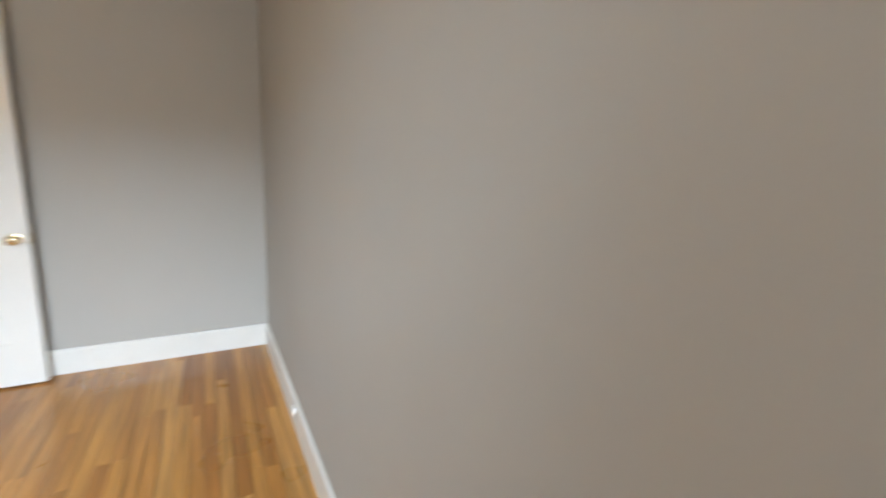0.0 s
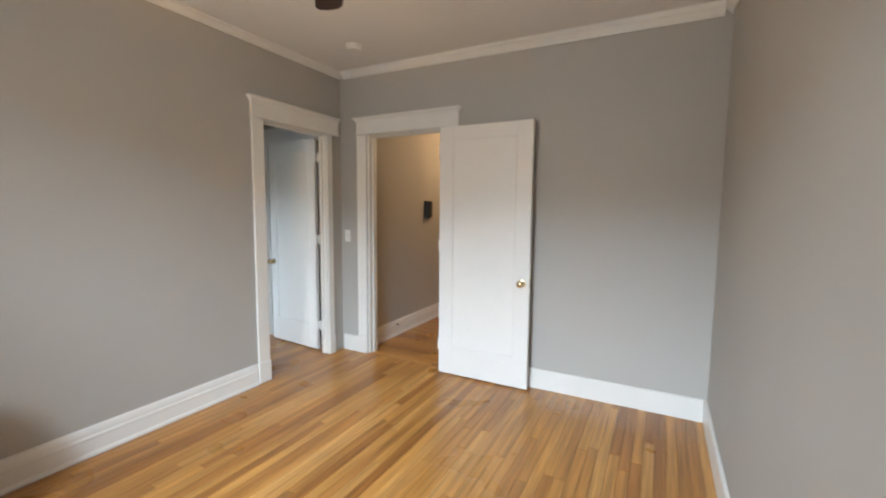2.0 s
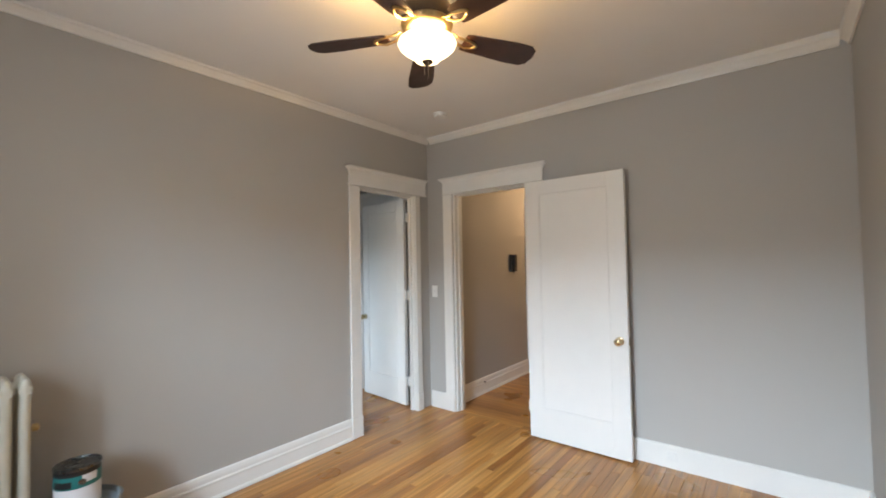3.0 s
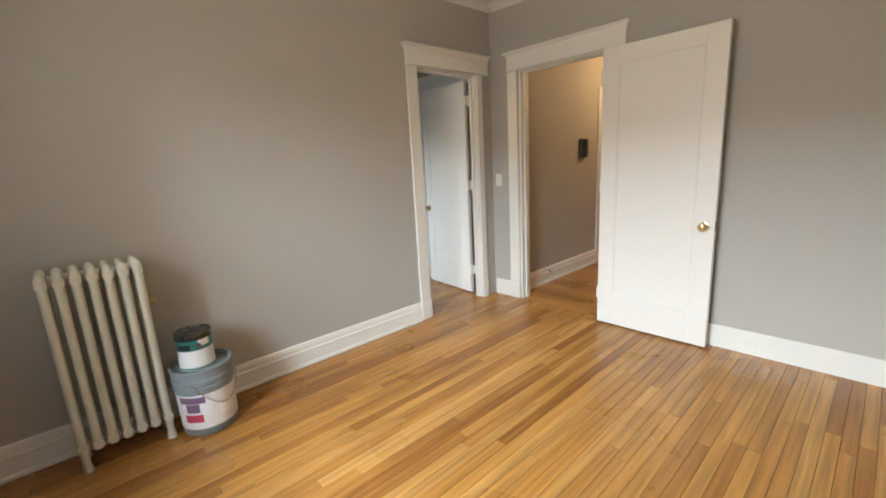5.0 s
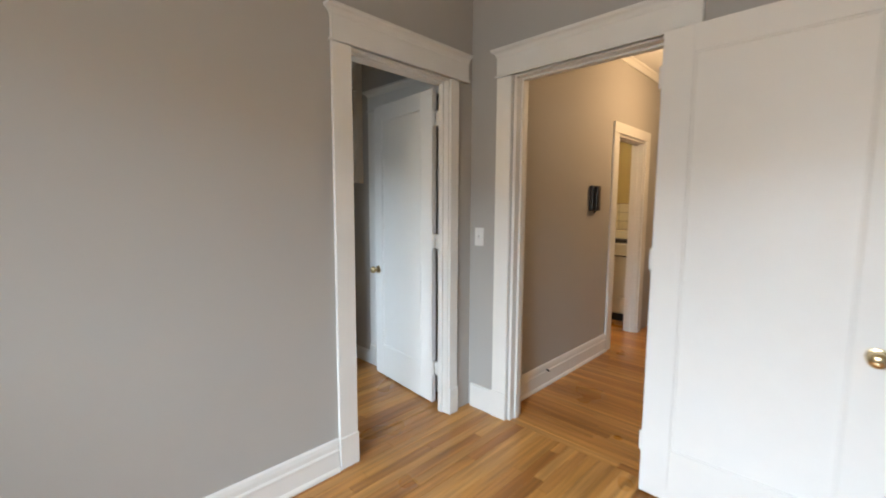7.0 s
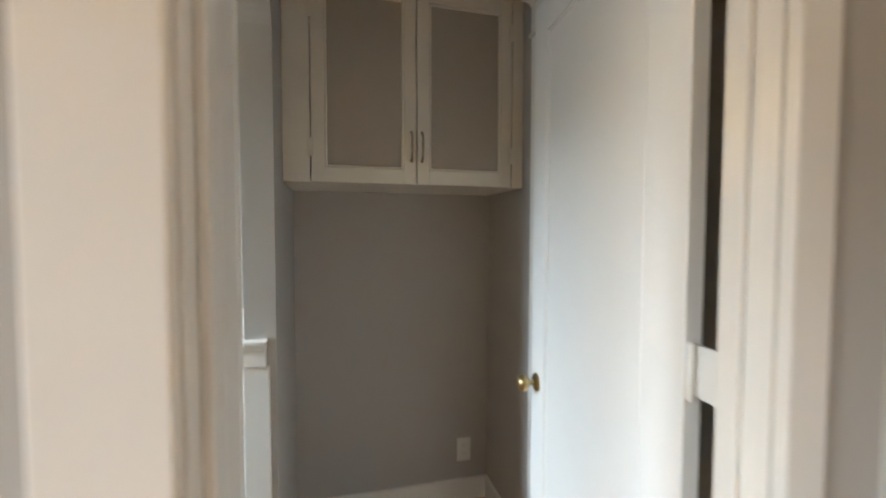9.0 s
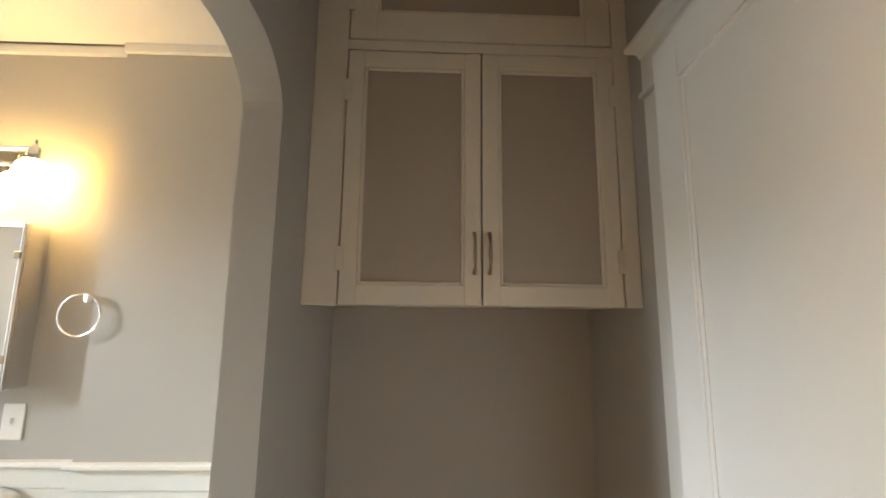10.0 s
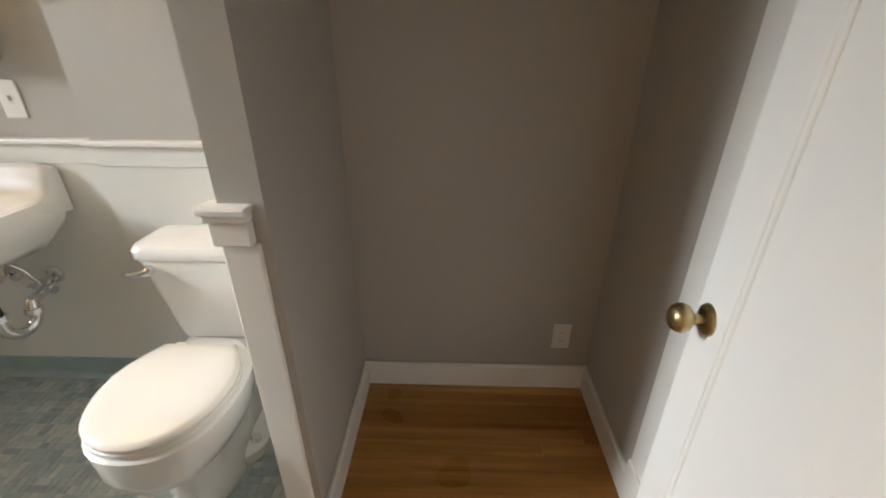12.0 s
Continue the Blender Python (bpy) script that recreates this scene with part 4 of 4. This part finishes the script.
for yy, zz in ((.110, .500), (.070, .448), (-.05, .50)):
    part("escutcheon", lathe([(.034, 0), (.033, .006), (.020, .014), (0, .015)], 20, 'X', (sx - .005, yy, zz)), M_CHROME, sink, smooth=True)
for yy in (.110, -.05):
    valve = part("stop_valve", lathe([(.006, .0), (.013, .004), (.013, .03), (.008, .034), (.008, .045), (0, .046)], 12, 'X', (sx + .04, yy, .50)), M_CHROME, sink, "chrome stop valve", True)
    part("stop_handle", boxes((sx + .086, sx + .093, yy - .021, yy + .021, .4945, .5055), (sx + .0862, sx + .0928, yy - .0055, yy + .0055, .479, .521), bevel=0.002), M_CHROME, valve)

# towel ring
tr = empty("towel_ring", (NX, -1.722, 1.515), 0, "chrome towel ring on the bathroom wall", "towel ring")
part("mount", lathe([(.027, .0005), (.027, .006), (.020, .012), (.012, .020), (.010, .040), (.015, .046), (.015, .056), (0, .060)], 8, 'X'), M_CHROME, tr, smooth=True)
part("ring", tube([(.050, -.026 + .068 * math.sin(2 * math.pi * i / 40), -.055 + .068 * math.cos(2 * math.pi * i / 40)) for i in range(40)], .0042, 10, True), M_CHROME, tr, smooth=True)

# vanity light
vl = empty("vanity_light", (NX, -2.130, 1.985), 0, "chrome vanity light with lit bell glass shades", "wall lamp")
part("back_plate", boxes((.0005, .02, -.12, .12, -.05, .05), bevel=0.008, seg=2), M_CHROME, vl)
part("arm", tube([(.02, 0, 0), (.08, 0, .02), (.095, 0, .028)], .008, 10), M_CHROME, vl, smooth=True)
part("bar", tube([(.095, -.22, .028), (.095, .22, .028)], .007, 10), M_CHROME, vl, smooth=True)
for sy in (-.20, 0.0, .20):
    s = part("shade", lathe([(.018, -.010), (.032, -.016), (.044, -.034), (.051, -.056), (.055, -.082), (.054, -.088), (.049, -.082), (0, -.05)], 28, 'Z', (.095, sy, 0)), M_SHADE, vl, "lit white bell glass shade", True)
    part("cap", lathe([(0, .062), (.004, .060), (.006, .050), (.004, .044), (.010, .036), (.020, .020), (.024, .0), (.022, -.012), (0, -.014)], 20, 'Z', (.095, sy, 0)), M_CHROME, vl, "chrome socket cap", True)

# mirror cabinet
mc = empty("mirror_cabinet", (NX, -2.155, 0), 0, "chrome-edged mirrored medicine cabinet over the sink", "mirror")
part("box", boxes((.0005, .085, -.235, .235, 1.225, 1.760), bevel=0.003), M_CHROME, mc)
pane = part("mirror_pane", boxes((.0, .004, -.450, 0, 1.237, 1.748), bevel=0.0015), M_MIRROR, mc, "silvered mirror pane on a slightly open door")
pane.matrix_basis = pose(.0875, .226, 0, 0, 0, 8)
for y0 in (.0, -.462):
    part("frame_strip", boxes((-.001, .010, y0 + .0005, y0 + .0115, 1.225, 1.760), bevel=0.002), M_CHROME, pane)
for zz in (1.32, 1.65):
    part("clip", boxes((.0105, .015, -.012, .008, zz - .012, zz + .012), bevel=0.002), M_NICKEL, pane)

# ---- pieces of the floors ----
floor_strips(f_bed, AX, W, BACK, 0.003, 3)
floor_strips(f_clo, NX, AX - .001, -0.974, -0.001, 5)
floor_strips(f_hall, AX, 1.31, 0.005, 3.27, 8, across=True)

# mosaic vinyl: small rectangles in basket patches, the nearest as pieces of their own
rnd = random.Random(11)
shapes = {}


def chip(w, h, m):
    key = (round(w, 4), round(h, 4), m)
    if key not in shapes:
        me = bpy.data.meshes.new("vinyl_chip")
        e, t = .0008, .0016
        me.from_pydata([(0, 0, 0), (w, 0, 0), (w, h, 0), (0, h, 0), (e, e, t), (w - e, e, t), (w - e, h - e, t), (e, h - e, t)], [], [(4, 5, 6, 7), (0, 1, 5, 4), (1, 2, 6, 5), (2, 3, 7, 6), (3, 0, 4, 7)])
        me.materials.append(M_VIN[m])
        shapes[key] = me
    return shapes[key]


cell = 0.052
far = [bmesh.new() for _ in M_VIN]
made = 0
for ix in range(int((AX - NX) / cell)):
    for iy in range(int(1.95 / cell)):
        x, y = NX + .001 + ix * cell, -0.9765 - (iy + 1) * cell
        if (ix + iy) % 2:
            subs = [(0, 0, cell, cell / 2), (0, cell / 2, cell, cell / 2)]
        else:
            subs = [(0, 0, cell / 2, cell), (cell / 2, 0, cell / 2, cell)]
        if rnd.random() < .35:
            subs = [(a, b, .5 * cell, .5 * cell) for a in (0, cell / 2) for b in (0, cell / 2)]
        patch = 0.5 + 0.5 * noise.noise(Vector((x * 3.1, y * 3.1, 0.3)))
        for a, b, w, h in subs:
            m = rnd.choices((0, 1, 2, 3), (3, 2 + 2 * (1 - patch), 0.4 + 2.4 * patch, 1.2))[0]
            near = -1.28 < y < -0.97 and made < 298
            if near:
                o = new("vinyl_chip", chip(w - .0012, h - .0012, m))
                o.parent, o.location = f_bath, (x + a, y + b, 0.0002)
                made += 1
            else:
                bmq = far[m]
                t, e = .0016, .0008
                X0, X1, Y0, Y1 = x + a, x + a + w - .0012, y + b, y + b + h - .0012
                v = [bmq.verts.new(p) for p in ((X0, Y0, .0002), (X1, Y0, .0002), (X1, Y1, .0002), (X0, Y1, .0002), (X0 + e, Y0 + e, t), (X1 - e, Y0 + e, t), (X1 - e, Y1 - e, t), (X0 + e, Y1 - e, t))]
                for q in ((4, 5, 6, 7), (0, 1, 5, 4), (1, 2, 6, 5), (2, 3, 7, 6), (3, 0, 4, 7)):
                    bmq.faces.new([v[i] for i in q])
for i, bmq in enumerate(far):
    ob = part("vinyl_mosaic", bmq, M_VIN[i], f_bath)
    ob["kind"] = "stuff"
